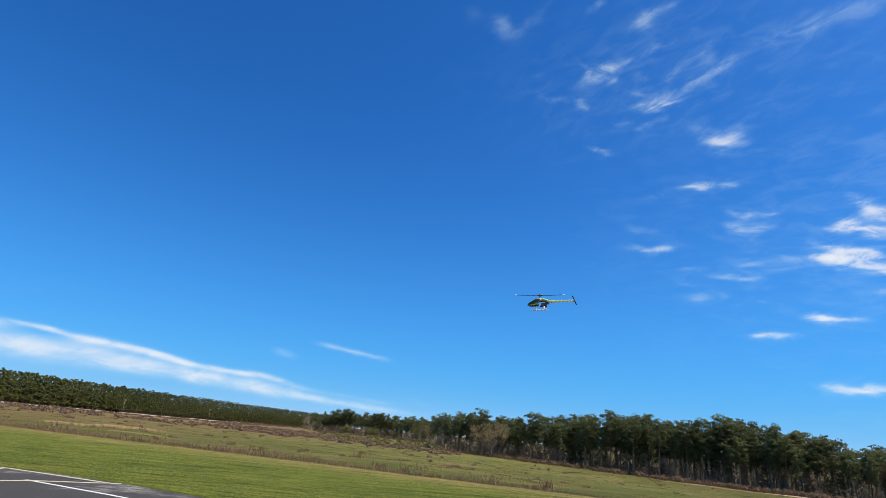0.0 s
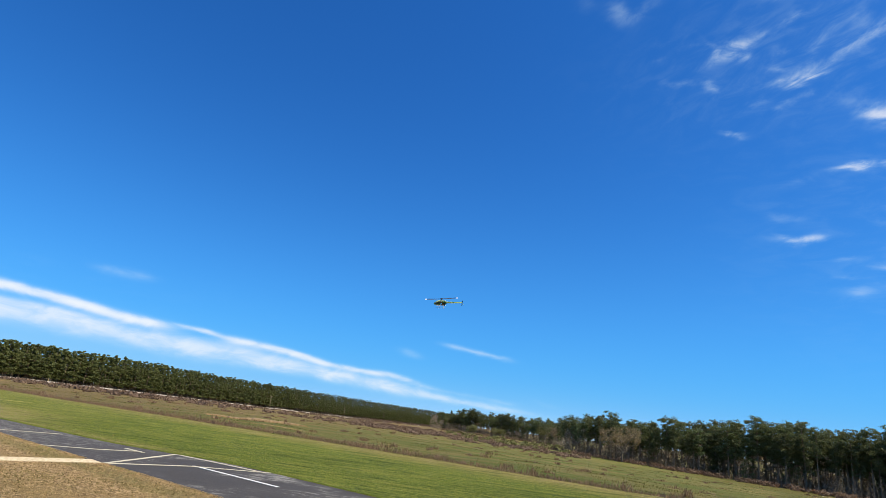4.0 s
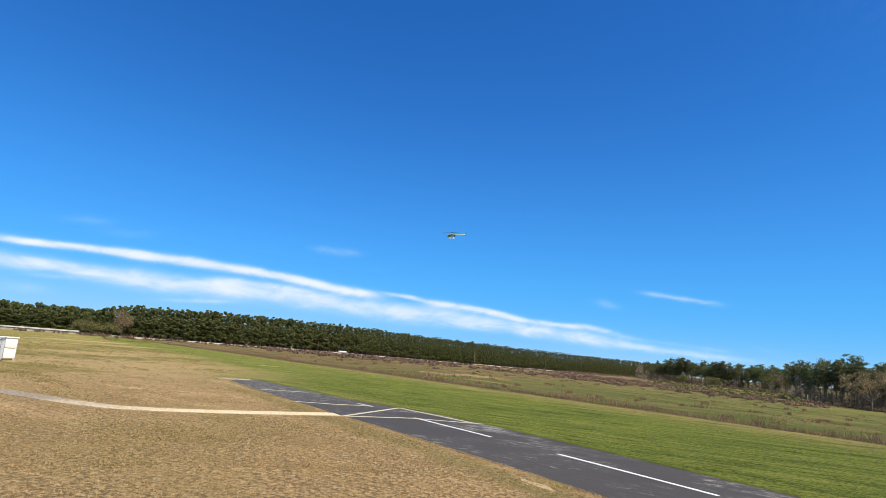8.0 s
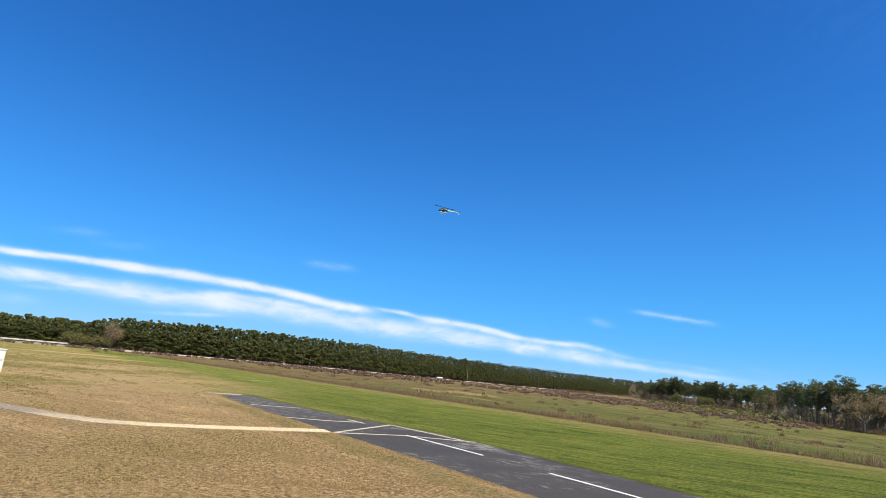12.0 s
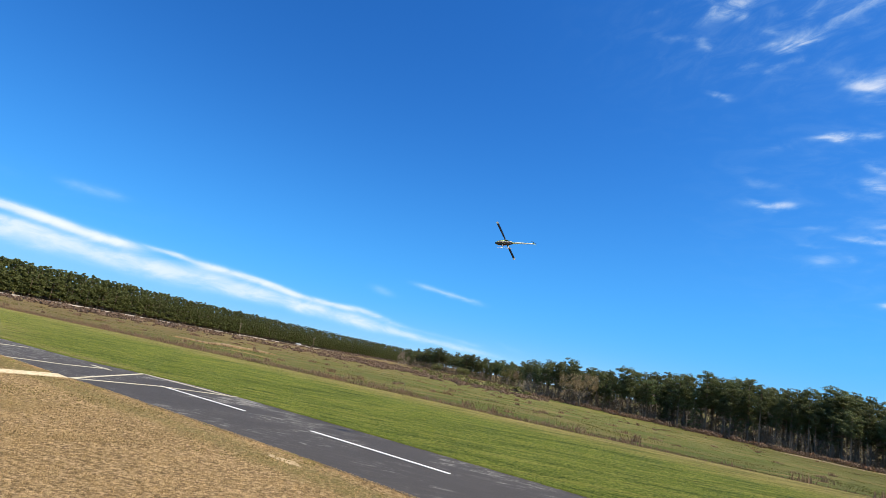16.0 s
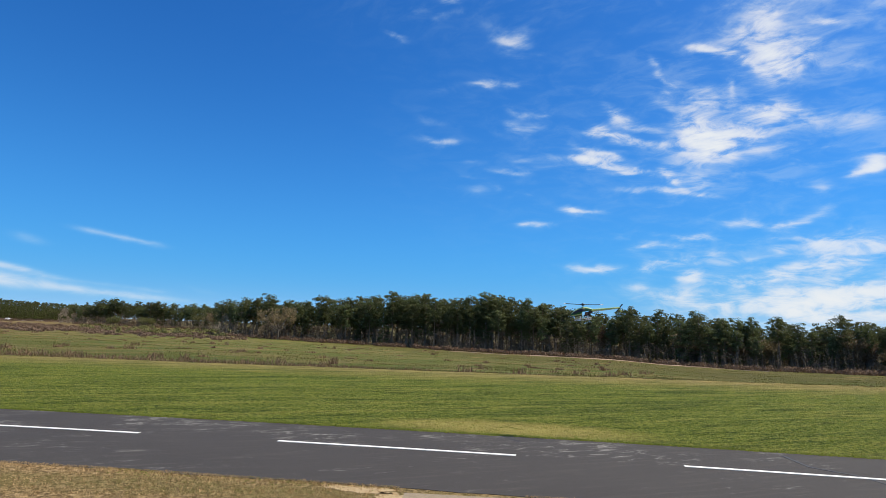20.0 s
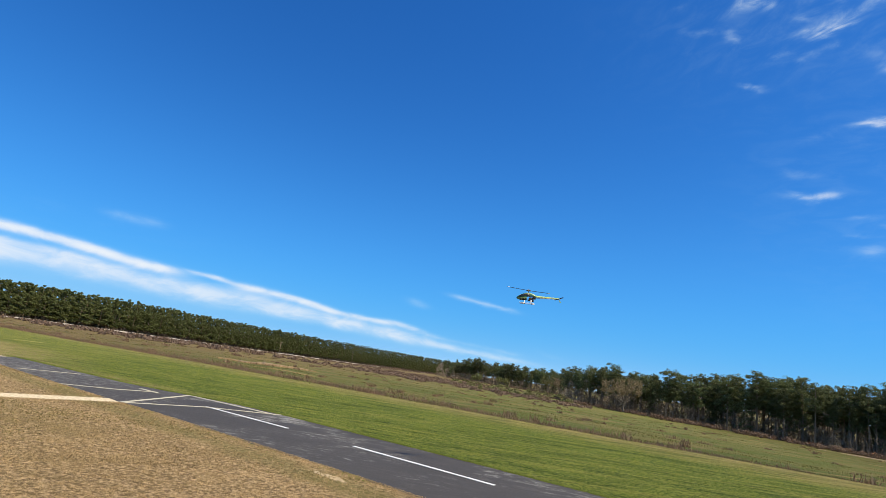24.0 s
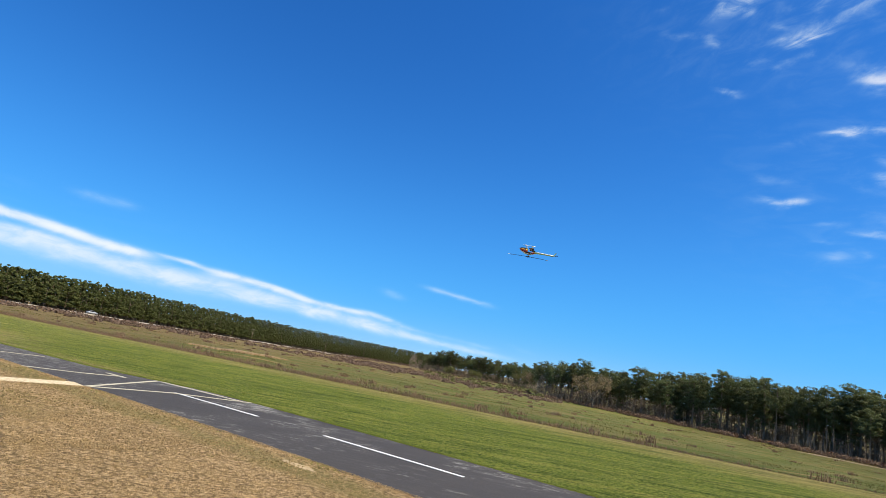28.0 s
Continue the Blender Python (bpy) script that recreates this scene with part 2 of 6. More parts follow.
STREAKS += [(-84.0, 6.3, -71.0, 6.7, 0.45, 1.0), (-90.0, 4.6, -70.0, 5.1, 0.7, 0.9), (62.0, 15.0, 80.0, 12.0, 1.5, 0.8), (60.0, 26.0, 78.0, 24.0, 1.5, 0.7), (60.0, 3.0, 85.0, 3.0, 1.6, 0.9)]

world = bpy.data.worlds.new("sky")
scene.world = world
world.use_nodes = True
wt = world.node_tree
wt.nodes.clear()


def node(tree, kind, **kw):
    n = tree.nodes.new(kind)
    for k, v in kw.items():
        setattr(n, k, v)
    return n


def wire(tree, value, socket):
    """Joins a socket, or sets a plain value."""
    if isinstance(value, bpy.types.NodeSocket):
        tree.links.new(value, socket)
    else:
        socket.default_value = value


def calc(tree, op, a, b=0.0, c=0.0, clamp=False):
    n = node(tree, "ShaderNodeMath", operation=op, use_clamp=clamp)
    for s, v in zip(n.inputs, (a, b, c)):
        wire(tree, v, s)
    return n.outputs[0]


def blend(tree, fac, a, b, mode="MIX"):
    n = node(tree, "ShaderNodeMix", data_type="RGBA", blend_type=mode)
    wire(tree, fac, n.inputs[0])
    wire(tree, a, n.inputs[6])
    wire(tree, b, n.inputs[7])
    return n.outputs[2]


def noise_of(tree, vector, scale, detail=4.0, rough=0.55, distortion=0.0):
    n = node(tree, "ShaderNodeTexNoise")
    wire(tree, vector, n.inputs["Vector"])
    n.inputs["Scale"].default_value, n.inputs["Detail"].default_value = scale, detail
    n.inputs["Roughness"].default_value, n.inputs["Distortion"].default_value = rough, distortion
    return n.outputs[0]


def stretch(tree, vector, size, turn=0.0):
    n = node(tree, "ShaderNodeMapping")
    wire(tree, vector, n.inputs["Vector"])
    n.inputs["Scale"].default_value, n.inputs["Rotation"].default_value = size, (0, 0, turn)
    return n.outputs[0]


def span(tree, value, low, high):
    n = node(tree, "ShaderNodeMapRange", interpolation_type="SMOOTHSTEP")
    wire(tree, value, n.inputs[0])
    n.inputs[1].default_value, n.inputs[2].default_value = low, high
    return n.outputs[0]


sky = node(wt, "ShaderNodeTexSky", sky_type="NISHITA", sun_disc=False)
sky.sun_elevation, sky.sun_rotation = radians(SUN_EL), radians(SUN_AZ)
sky.altitude, sky.air_density, sky.dust_density, sky.ozone_density = 50, 1.0, 0.7, 1.6
eye_way = node(wt, "ShaderNodeTexCoord").outputs["Generated"]
wisp = stretch(wt, eye_way, (1.0, 1.0, 2.2))
shove = node(wt, "ShaderNodeTexNoise")
wt.links.new(wisp, shove.inputs["Vector"])
shove.inputs["Scale"].default_value, shove.inputs["Detail"].default_value = 28.0, 6.0
# the low bands on the plantation's side are smooth, the wisps elsewhere torn
across = node(wt, "ShaderNodeSeparateXYZ")
wt.links.new(eye_way, across.inputs[0])
ragged = calc(wt, "MULTIPLY_ADD", span(wt, across.outputs[0], -0.35, 0.15), 0.8, 0.2)
about = node(wt, "ShaderNodeVectorMath", operation="SUBTRACT")
wt.links.new(shove.outputs["Color"], about.inputs[0])
about.inputs[1].default_value = (0.5, 0.5, 0.5)
scaled = node(wt, "ShaderNodeVectorMath", operation="MULTIPLY")
wt.links.new(about.outputs[0], scaled.inputs[0])
scaled.inputs[1].default_value = (0.026, 0.026, 0.016)
eased = node(wt, "ShaderNodeVectorMath", operation="SCALE")
wt.links.new(scaled.outputs[0], eased.inputs[0])
wt.links.new(ragged, eased.inputs["Scale"])
moved = node(wt, "ShaderNodeVectorMath", operation="ADD")
wt.links.new(eased.outputs[0], moved.inputs[0])
wt.links.new(eye_way, moved.inputs[1])
bent = moved.outputs[0]


def along(axis, length):
    n = node(wt, "ShaderNodeVectorMath", operation="DOT_PRODUCT")
    wt.links.new(bent, n.inputs[0])
    n.inputs[1].default_value = axis / length
    return n.outputs["Value"]


total = 0.0
for az0, el0, az1, el1, half, dense in STREAKS:
    dense = 0.9 * dense ** 1.2 if az0 < -15 else 0.88 * dense ** 1.3 if az0 > 33 else 0.62 * dense ** 1.7
    a, b = way(az0, el0), way(az1, el1)
    mid, u = (a + b).normalized(), (b - a).normalized()
    v = mid.cross(u).normalized()
    far_u, far_v = along(u, (b - a).length * 0.5), along(v, radians(half) * (0.95 if az0 < -5 else 1.08))
    d = calc(wt, "MULTIPLY_ADD", far_v, far_v, calc(wt, "MULTIPLY", far_u, far_u))
    total = calc(wt, "MULTIPLY_ADD", calc(wt, "POWER", 0.368, d), dense, total)
# strands: level low in the sky, slanting up to the right high overhead
level = noise_of(wt, stretch(wt, eye_way, (1.0, 1.0, 3.0)), 17.0, 9.0, 0.60, 0.5)
slant = way(38.4, 36.2) - way(18.3, 32.0)
slant.normalize()
over = way(28.0, 35.0)
side = over.cross(slant).normalized()
turned = node(wt, "ShaderNodeCombineXYZ")
for socket, axis, k in zip(turned.inputs, (slant, side, over), (1.0, 2.4, 2.4)):
    n = node(wt, "ShaderNodeVectorMath", operation="DOT_PRODUCT")
    wt.links.new(eye_way, n.inputs[0])
    n.inputs[1].default_value = axis * k
    wt.links.new(n.outputs["Value"], socket)
slanting = noise_of(wt, turned.outputs[0], 17.0, 9.0, 0.62, 0.5)
up = node(wt, "ShaderNodeSeparateXYZ")
wt.links.new(eye_way, up.inputs[0])
strand = blend(wt, span(wt, up.outputs[2], 0.42, 0.50), level, slanting)
strand = span(wt, strand, 0.30, 0.72)
torn = calc(wt, "MULTIPLY_ADD", span(wt, up.outputs[0], -0.1, 0.3), 0.50, 0.34)
thick = calc(wt, "MULTIPLY", total, calc(wt, "MULTIPLY_ADD", torn, calc(wt, "MULTIPLY_ADD", strand, 2.0, -1.0), 1.0))
# faint feathers between the wisps
veil = 0.0
for az, el, wide, deep, k in ((22.0, 34.0, 13.0, 7.0, 1.0), (29.0, 18.0, 12.0, 9.0, 0.9), (49.0, 19.0, 11.0, 11.0, 2.6), (54.0, 3.5, 15.0, 4.5, 2.8), (-52.0, 8.5, 20.0, 2.0, 0.3)):
    mid = way(az, el)
    u = Vector((math.cos(radians(az)), -math.sin(radians(az)), 0.0))
    v = mid.cross(u)
    far_u, far_v = along(u, math.sin(radians(wide))), along(v, math.sin(radians(deep)))
    d = calc(wt, "MULTIPLY_ADD", far_v, far_v, calc(wt, "MULTIPLY", far_u, far_u))
    ahead = node(wt, "ShaderNodeVectorMath", operation="DOT_PRODUCT")
    wt.links.new(eye_way, ahead.inputs[0])
    ahead.inputs[1].default_value = mid
    k = calc(wt, "MULTIPLY", calc(wt, "GREATER_THAN", ahead.outputs["Value"], 0.0), k)
    veil = calc(wt, "MULTIPLY_ADD", calc(wt, "POWER", 2.718, calc(wt, "MULTIPLY", d, -1.0)), k, veil)
low = calc(wt, "MULTIPLY", span(wt, up.outputs[0], 0.55, 0.85), span(wt, up.outputs[2], 0.15, 0.0))
thick = calc(wt, "MULTIPLY_ADD", low, 0.11, thick)
low_left = calc(wt, "MULTIPLY", span(wt, up.outputs[0], -0.35, -0.8), span(wt, up.outputs[2], 0.13, 0.04))
thick = calc(wt, "MULTIPLY_ADD", low_left, 0.20, thick)
thick = calc(wt, "MULTIPLY_ADD", calc(wt, "MULTIPLY", veil, calc(wt, "MULTIPLY_ADD", calc(wt, "POWER", strand, 1.6), 0.11, 0.02)), 1.0, thick)
cloud = calc(wt, "POWER", calc(wt, "SUBTRACT", 1.0, calc(wt, "POWER", 2.718, calc(wt, "MULTIPLY", thick, -1.5))), 1.35)
tint = blend(wt, 1.0, sky.outputs[0], (0.0172, 0.0755, 0.156, 1), "MULTIPLY")
height = node(wt, "ShaderNodeSeparateXYZ")
wt.links.new(eye_way, height.inputs[0])
low_air = calc(wt, "POWER", calc(wt, "SUBTRACT", 1.0, calc(wt, "ABSOLUTE", height.outputs[2])), 5.5)
tint = blend(wt, low_air, tint, (0.120, 0.51, 1.02, 1))
haze = calc(wt, "POWER", calc(wt, "SUBTRACT", 1.0, calc(wt, "ABSOLUTE", height.outputs[2])), 34.0)
tint = blend(wt, calc(wt, "MULTIPLY", haze, 0.88), tint, (0.53, 0.79, 1.0, 1))
# unseen cirrus sunward and a white glow round the sun, added as neutral fill
sunward = node(wt, "ShaderNodeVectorMath", operation="DOT_PRODUCT")
wt.links.new(eye_way, sunward.inputs[0])
sunward.inputs[1].default_value = way(SUN_AZ, SUN_EL)
sunny = calc(wt, "MAXIMUM", sunward.outputs["Value"], 0.0)
added_cover = node(wt, "ShaderNodeVectorMath", operation="DOT_PRODUCT")
wt.links.new(eye_way, added_cover.inputs[0])
added_cover.inputs[1].default_value = way(SUN_AZ + 35.0, 42.0)
beyond = calc(wt, "MULTIPLY", span(wt, added_cover.outputs["Value"], 0.45, 0.85), calc(wt, "MULTIPLY_ADD", strand, 0.8, 0.15))
cloud = calc(wt, "MAXIMUM", cloud, beyond)
shade = blend(wt, cloud, tint, blend(wt, span(wt, cloud, 0.0, 0.7), (0.55, 0.82, 1.0, 1), (0.95, 0.98, 1.0, 1)))
shade = blend(wt, calc(wt, "MULTIPLY", calc(wt, "POWER", sunny, 16.0), 2.6), shade, (1.0, 1.0, 1.0, 1), "ADD")
back = node(wt, "ShaderNodeBackground")
wt.links.new(shade, back.inputs["Color"])
wt.links.new(back.outputs[0], node(wt, "ShaderNodeOutputWorld").inputs[0])
scene.view_settings.exposure = 0.0


# ---- materials ----
def shell(name, rough=0.8, metal=0.0, specular=0.5):
    m = bpy.data.materials.new(name)
    m.use_nodes = True
    p = m.node_tree.nodes["Principled BSDF"]
    p.inputs["Roughness"].default_value, p.inputs["Metallic"].default_value = rough, metal
    p.inputs["Specular IOR Level"].default_value = specular
    return m, m.node_tree, p


def rgb(r, g, b):
    return (r, g, b, 1.0)


def place(tree):
    return node(tree, "ShaderNodeNewGeometry").outputs["Position"]


def own(tree):
    return node(tree, "ShaderNodeTexCoord").outputs["Object"]


def bumped(tree, p, height, strength=0.3, distance=0.02):
    n = node(tree, "ShaderNodeBump")
    n.inputs["Strength"].default_value, n.inputs["Distance"].default_value = strength, distance
    tree.links.new(height, n.inputs["Height"])
    tree.links.new(n.outputs[0], p.inputs["Normal"])


def mottled(name, one, two, scale, rough=0.8, metal=0.0, bump=0.2, island=False, specular=0.5):
    """Two colours mixed by coarse and fine noise, with fine relief."""
    m, t, p = shell(name, rough, metal, specular)
    at = own(t)
    coarse, grain = noise_of(t, at, scale, 4), noise_of(t, at, scale * 9, 3)
    fac = calc(t, "MULTIPLY_ADD", coarse, 0.7, calc(t, "MULTIPLY_ADD", grain, 0.5, -0.1), clamp=True)
    if island:
        chance = node(t, "ShaderNodeNewGeometry").outputs["Random Per Island"]
        fac = calc(t, "MULTIPLY_ADD", chance, 0.75, calc(t, "MULTIPLY", fac, 0.35), clamp=True)
    t.links.new(blend(t, fac, rgb(*one), rgb(*two)), p.inputs["Base Color"])
    if bump:
        bumped(t, p, grain, bump, 0.01)
    return m


def leafy(name, one, two, glow=0.25, vary=0.0):
    """Leaves and blades: each its own shade, letting some light through."""
    m, t, p = shell(name, 0.65, 0.0, 0.25)
    geo = node(t, "ShaderNodeNewGeometry")
    patch = noise_of(t, geo.outputs["Position"], 0.35, 2)
    fac = calc(t, "MULTIPLY_ADD", geo.outputs["Random Per Island"], 0.4, calc(t, "MULTIPLY_ADD", patch, 0.9, -0.15), clamp=True)
    colour = blend(t, fac, rgb(*one), rgb(*two))
    if vary:
        info = node(t, "ShaderNodeObjectInfo").outputs["Random"]
        hue = node(t, "ShaderNodeHueSaturation")
        wire(t, calc(t, "MULTIPLY_ADD", info, vary, 1.0 - vary / 2), hue.inputs["Value"])
        wire(t, calc(t, "MULTIPLY_ADD", info, 0.04, 0.48), hue.inputs["Hue"])
        t.links.new(colour, hue.inputs["Color"])
        colour = hue.outputs[0]
    t.links.new(colour, p.inputs["Base Color"])
    soft = node(t, "ShaderNodeBsdfTranslucent")
    t.links.new(colour, soft.inputs["Color"])
    mix = node(t, "ShaderNodeMixShader")
    mix.inputs[0].default_value = glow
    t.links.new(p.outputs[0], mix.inputs[1])
    t.links.new(soft.outputs[0], mix.inputs[2])
    t.links.new(mix.outputs[0], t.nodes["Material Output"].inputs["Surface"])
    return m


def ground_material():
    """Dormant turf on the pilots' side, green mown turf beyond the runway, rough meadow past the mown edge."""
    m, t, p = shell("turf_and_meadow", 0.95, 0.0, 0.1)
    at = place(t)
    sep = node(t, "ShaderNodeSeparateXYZ")
    t.links.new(at, sep.inputs[0])
    x, y = sep.outputs[0], sep.outputs[1]
    # distance up the field, square to the runway
    s = calc(t, "MULTIPLY_ADD", x, 0.46, y)
    e = calc(t, "MULTIPLY_ADD", x, 0.42, y)
    big, mid, tiny = noise_of(t, at, 0.09, 4), noise_of(t, at, 0.9, 5, 0.6), noise_of(t, at, 18.0, 5, 0.75)
    rows = noise_of(t, stretch(t, at, (0.16, 1.2, 1.0), radians(24.5)), 1.0, 6, 0.68, 0.8)
    fleck = noise_of(t, at, 45.0, 3, 0.7)
    coarse = noise_of(t, at, 10.0, 3, 0.75)
    dry = blend(t, span(t, tiny, 0.36, 0.64), rgb(0.13, 0.082, 0.036), rgb(0.66, 0.465, 0.24))
    dry = blend(t, calc(t, "MULTIPLY", span(t, coarse, 0.50, 0.40), 0.85), dry, rgb(0.17, 0.115, 0.05))
    dry = blend(t, calc(t, "MULTIPLY", span(t, coarse, 0.53, 0.62), 0.7), dry, rgb(0.72, 0.52, 0.29))
    swath = noise_of(t, stretch(t, at, (0.22, 0.75, 1.0), radians(18)), 1.0, 10, 0.78, 0.4)
    dry = blend(t, calc(t, "MULTIPLY", span(t, swath, 0.53, 0.64), 0.65), dry, rgb(0.70, 0.49, 0.26))
    dry = blend(t, calc(t, "MULTIPLY", span(t, swath, 0.49, 0.37), 0.7), dry, rgb(0.27, 0.19, 0.075))
    dry = blend(t, calc(t, "MULTIPLY", span(t, mid, 0.48, 0.68), 0.35), dry, rgb(0.47, 0.32, 0.14))
    dry = blend(t, calc(t, "MULTIPLY", span(t, big, 0.50, 0.68), 0.3), dry, rgb(0.26, 0.22, 0.075))
    green = blend(t, span(t, tiny, 0.36, 0.64), rgb(0.050, 0.082, 0.008), rgb(0.255, 0.295, 0.042))
    green = blend(t, calc(t, "MULTIPLY", span(t, rows, 0.5, 0.66), 0.7), green, rgb(0.29, 0.275, 0.06))
    green = blend(t, calc(t, "MULTIPLY", span(t, rows, 0.48, 0.36), 0.75), green, rgb(0.040, 0.070, 0.008))
    thin = noise_of(t, stretch(t, at, (0.7, 4.5, 1.0), radians(24.5)), 1.0, 9, 0.76, 0.6)
    green = blend(t, calc(t, "MULTIPLY", span(t, thin, 0.52, 0.62), 0.6), green, rgb(0.30, 0.30, 0.065))
    green = blend(t, calc(t, "MULTIPLY", span(t, thin, 0.49, 0.40), 0.8), green, rgb(0.030, 0.052, 0.006))
    green = blend(t, calc(t, "MULTIPLY", span(t, coarse, 0.50, 0.41), 0.75), green, rgb(0.040, 0.075, 0.010))
    green = blend(t, calc(t, "MULTIPLY", span(t, coarse, 0.53, 0.62), 0.5), green, rgb(0.29, 0.30, 0.075))
    edge = span(t, calc(t, "MULTIPLY_ADD", rows, 9.0, calc(t, "MULTIPLY_ADD", x, 0.04, e)), 24.5, 32.0)
    green = blend(t, calc(t, "MULTIPLY", edge, calc(t, "MULTIPLY_ADD", span(t, thin, 0.42, 0.58), 0.5, 0.4)), green, rgb(0.37, 0.265, 0.115))
    meadow = blend(t, span(t, noise_of(t, stretch(t, at, (0.05, 0.2, 1.0), radians(24.5)), 1.0, 6, 0.65), 0.40, 0.62),
                   rgb(0.095, 0.118, 0.026), rgb(0.19, 0.158, 0.060))
    browner = span(t, calc(t, "MULTIPLY_ADD", big, 60.0, x), 26.0, -40.0)
    meadow = blend(t, calc(t, "MULTIPLY", browner, 0.7), meadow, rgb(0.19, 0.118, 0.066))
    duller = span(t, calc(t, "MULTIPLY_ADD", big, 40.0, x), 38.0, 80.0)
    meadow = blend(t, calc(t, "MULTIPLY", duller, 0.7), meadow, rgb(0.078, 0.066, 0.022))
    meadow = blend(t, calc(t, "MULTIPLY", mid, 0.4), meadow, rgb(0.095, 0.10, 0.02))
    straw = noise_of(t, stretch(t, at, (0.035, 0.3, 1.0), radians(12)), 1.0, 4)
    meadow = blend(t, calc(t, "MULTIPLY", span(t, straw, 0.62, 0.7), 0.7), meadow, rgb(0.36, 0.24, 0.10))
    # the worn yellow patch by the runway and the bare ground near the walk
    px, py = calc(t, "DIVIDE", calc(t, "SUBTRACT", x, 4.9), 2.3), calc(t, "SUBTRACT", s, 11.7)
    worn = calc(t, "MULTIPLY_ADD", px, px, calc(t, "MULTIPLY", py, py))
    worn = calc(t, "MULTIPLY_ADD", mid, 0.9, calc(t, "SUBTRACT", 1.0, worn))
    green = blend(t, calc(t, "MULTIPLY", span(t, worn, 0.1, 1.5), 0.7), green, rgb(0.47, 0.38, 0.12))
    # a pale dry streak in the mown turf beyond the runway's end
    qx, qy = calc(t, "SUBTRACT", x, -36.2), calc(t, "SUBTRACT", y, 32.6)
    qu = calc(t, "DIVIDE", calc(t, "MULTIPLY_ADD", qx, 0.759, calc(t, "MULTIPLY", qy, 0.651)), 1.7)
    qv = calc(t, "DIVIDE", calc(t, "MULTIPLY_ADD", qx, -0.651, calc(t, "MULTIPLY", qy, 0.759)), 0.5)
    pale = calc(t, "MULTIPLY_ADD", qu, qu, calc(t, "MULTIPLY", qv, qv))
    pale = calc(t, "MULTIPLY_ADD", mid, 0.8, calc(t, "SUBTRACT", 0.8, pale))
    green = blend(t, calc(t, "MULTIPLY", span(t, pale, 0.1, 0.9), 0.8), green, rgb(0.45, 0.37, 0.13))
    # the line between dormant and green turf runs along the runway and swings away past its end
    line = calc(t, "MULTIPLY_ADD", big, 5.0, calc(t, "SUBTRACT", s, 9.5))
    left = span(t, x, -16.0, -26.0)
    line = calc(t, "SUBTRACT", line, calc(t, "MULTIPLY", left, 2.0))
    colour = blend(t, span(t, calc(t, "MULTIPLY_ADD", mid, calc(t, "MULTIPLY", left, 7.0), line), 0.5, 4.5), dry, green)
    # past the runway's end: yellow-green turf in long streaks with tan patches, paler towards the road
    sweep = noise_of(t, stretch(t, at, (0.05, 0.45, 1.0), radians(-8)), 1.0, 7, 0.66, 0.6)
    field = blend(t, span(t, tiny, 0.36, 0.64), rgb(0.10, 0.10, 0.02), rgb(0.31, 0.265, 0.08))
    field = blend(t, calc(t, "MULTIPLY", span(t, swath, 0.52, 0.62), 0.5), field, rgb(0.33, 0.275, 0.105))
    field = blend(t, calc(t, "MULTIPLY", span(t, swath, 0.49, 0.38), 0.55), field, rgb(0.10, 0.105, 0.02))
    field = blend(t, calc(t, "MULTIPLY", span(t, sweep, 0.52, 0.62), 0.6), field, rgb(0.34, 0.29, 0.10))
    field = blend(t, calc(t, "MULTIPLY", span(t, sweep, 0.48, 0.36), 0.7), field, rgb(0.10, 0.12, 0.02))
    field = blend(t, calc(t, "MULTIPLY", span(t, calc(t, "MULTIPLY_ADD", x, 0.0016, calc(t, "MULTIPLY_ADD", mid, 0.45, big)), 0.58, 0.70), 0.8), field, rgb(0.47, 0.34, 0.17))
    wide = calc(t, "MULTIPLY_ADD", calc(t, "SUBTRACT", coarse, 0.5), 14.0, calc(t, "MULTIPLY_ADD", mid, 14.0, x))
    past = calc(t, "MULTIPLY_ADD", calc(t, "SUBTRACT", mid, 0.5), 6.0, s)
    keep = calc(t, "MULTIPLY_ADD", span(t, past, 9.0, 15.0), -0.8, 0.9)
    colour = blend(t, calc(t, "MULTIPLY", span(t, wide, -9.0, -24.0), keep), colour, field)
    rim = calc(t, "SUBTRACT", 1.0, calc(t, "ABSOLUTE", calc(t, "SUBTRACT", s, 6.7)))
    rim = calc(t, "MULTIPLY_ADD", mid, 0.9, calc(t, "SUBTRACT", rim, left))
    colour = blend(t, calc(t, "MULTIPLY", span(t, rim, 0.80, 1.4), 0.55), colour, rgb(0.17, 0.165, 0.045))
    far = span(t, calc(t, "MULTIPLY_ADD", mid, 1.6, e), 26.0, 27.6)
    colour = blend(t, far, colour, meadow)
    t.links.new(colour, p.inputs["Base Color"])
    bumped(t, p, calc(t, "MULTIPLY_ADD", fleck, 0.5, tiny), 1.0, 0.09)
    return m


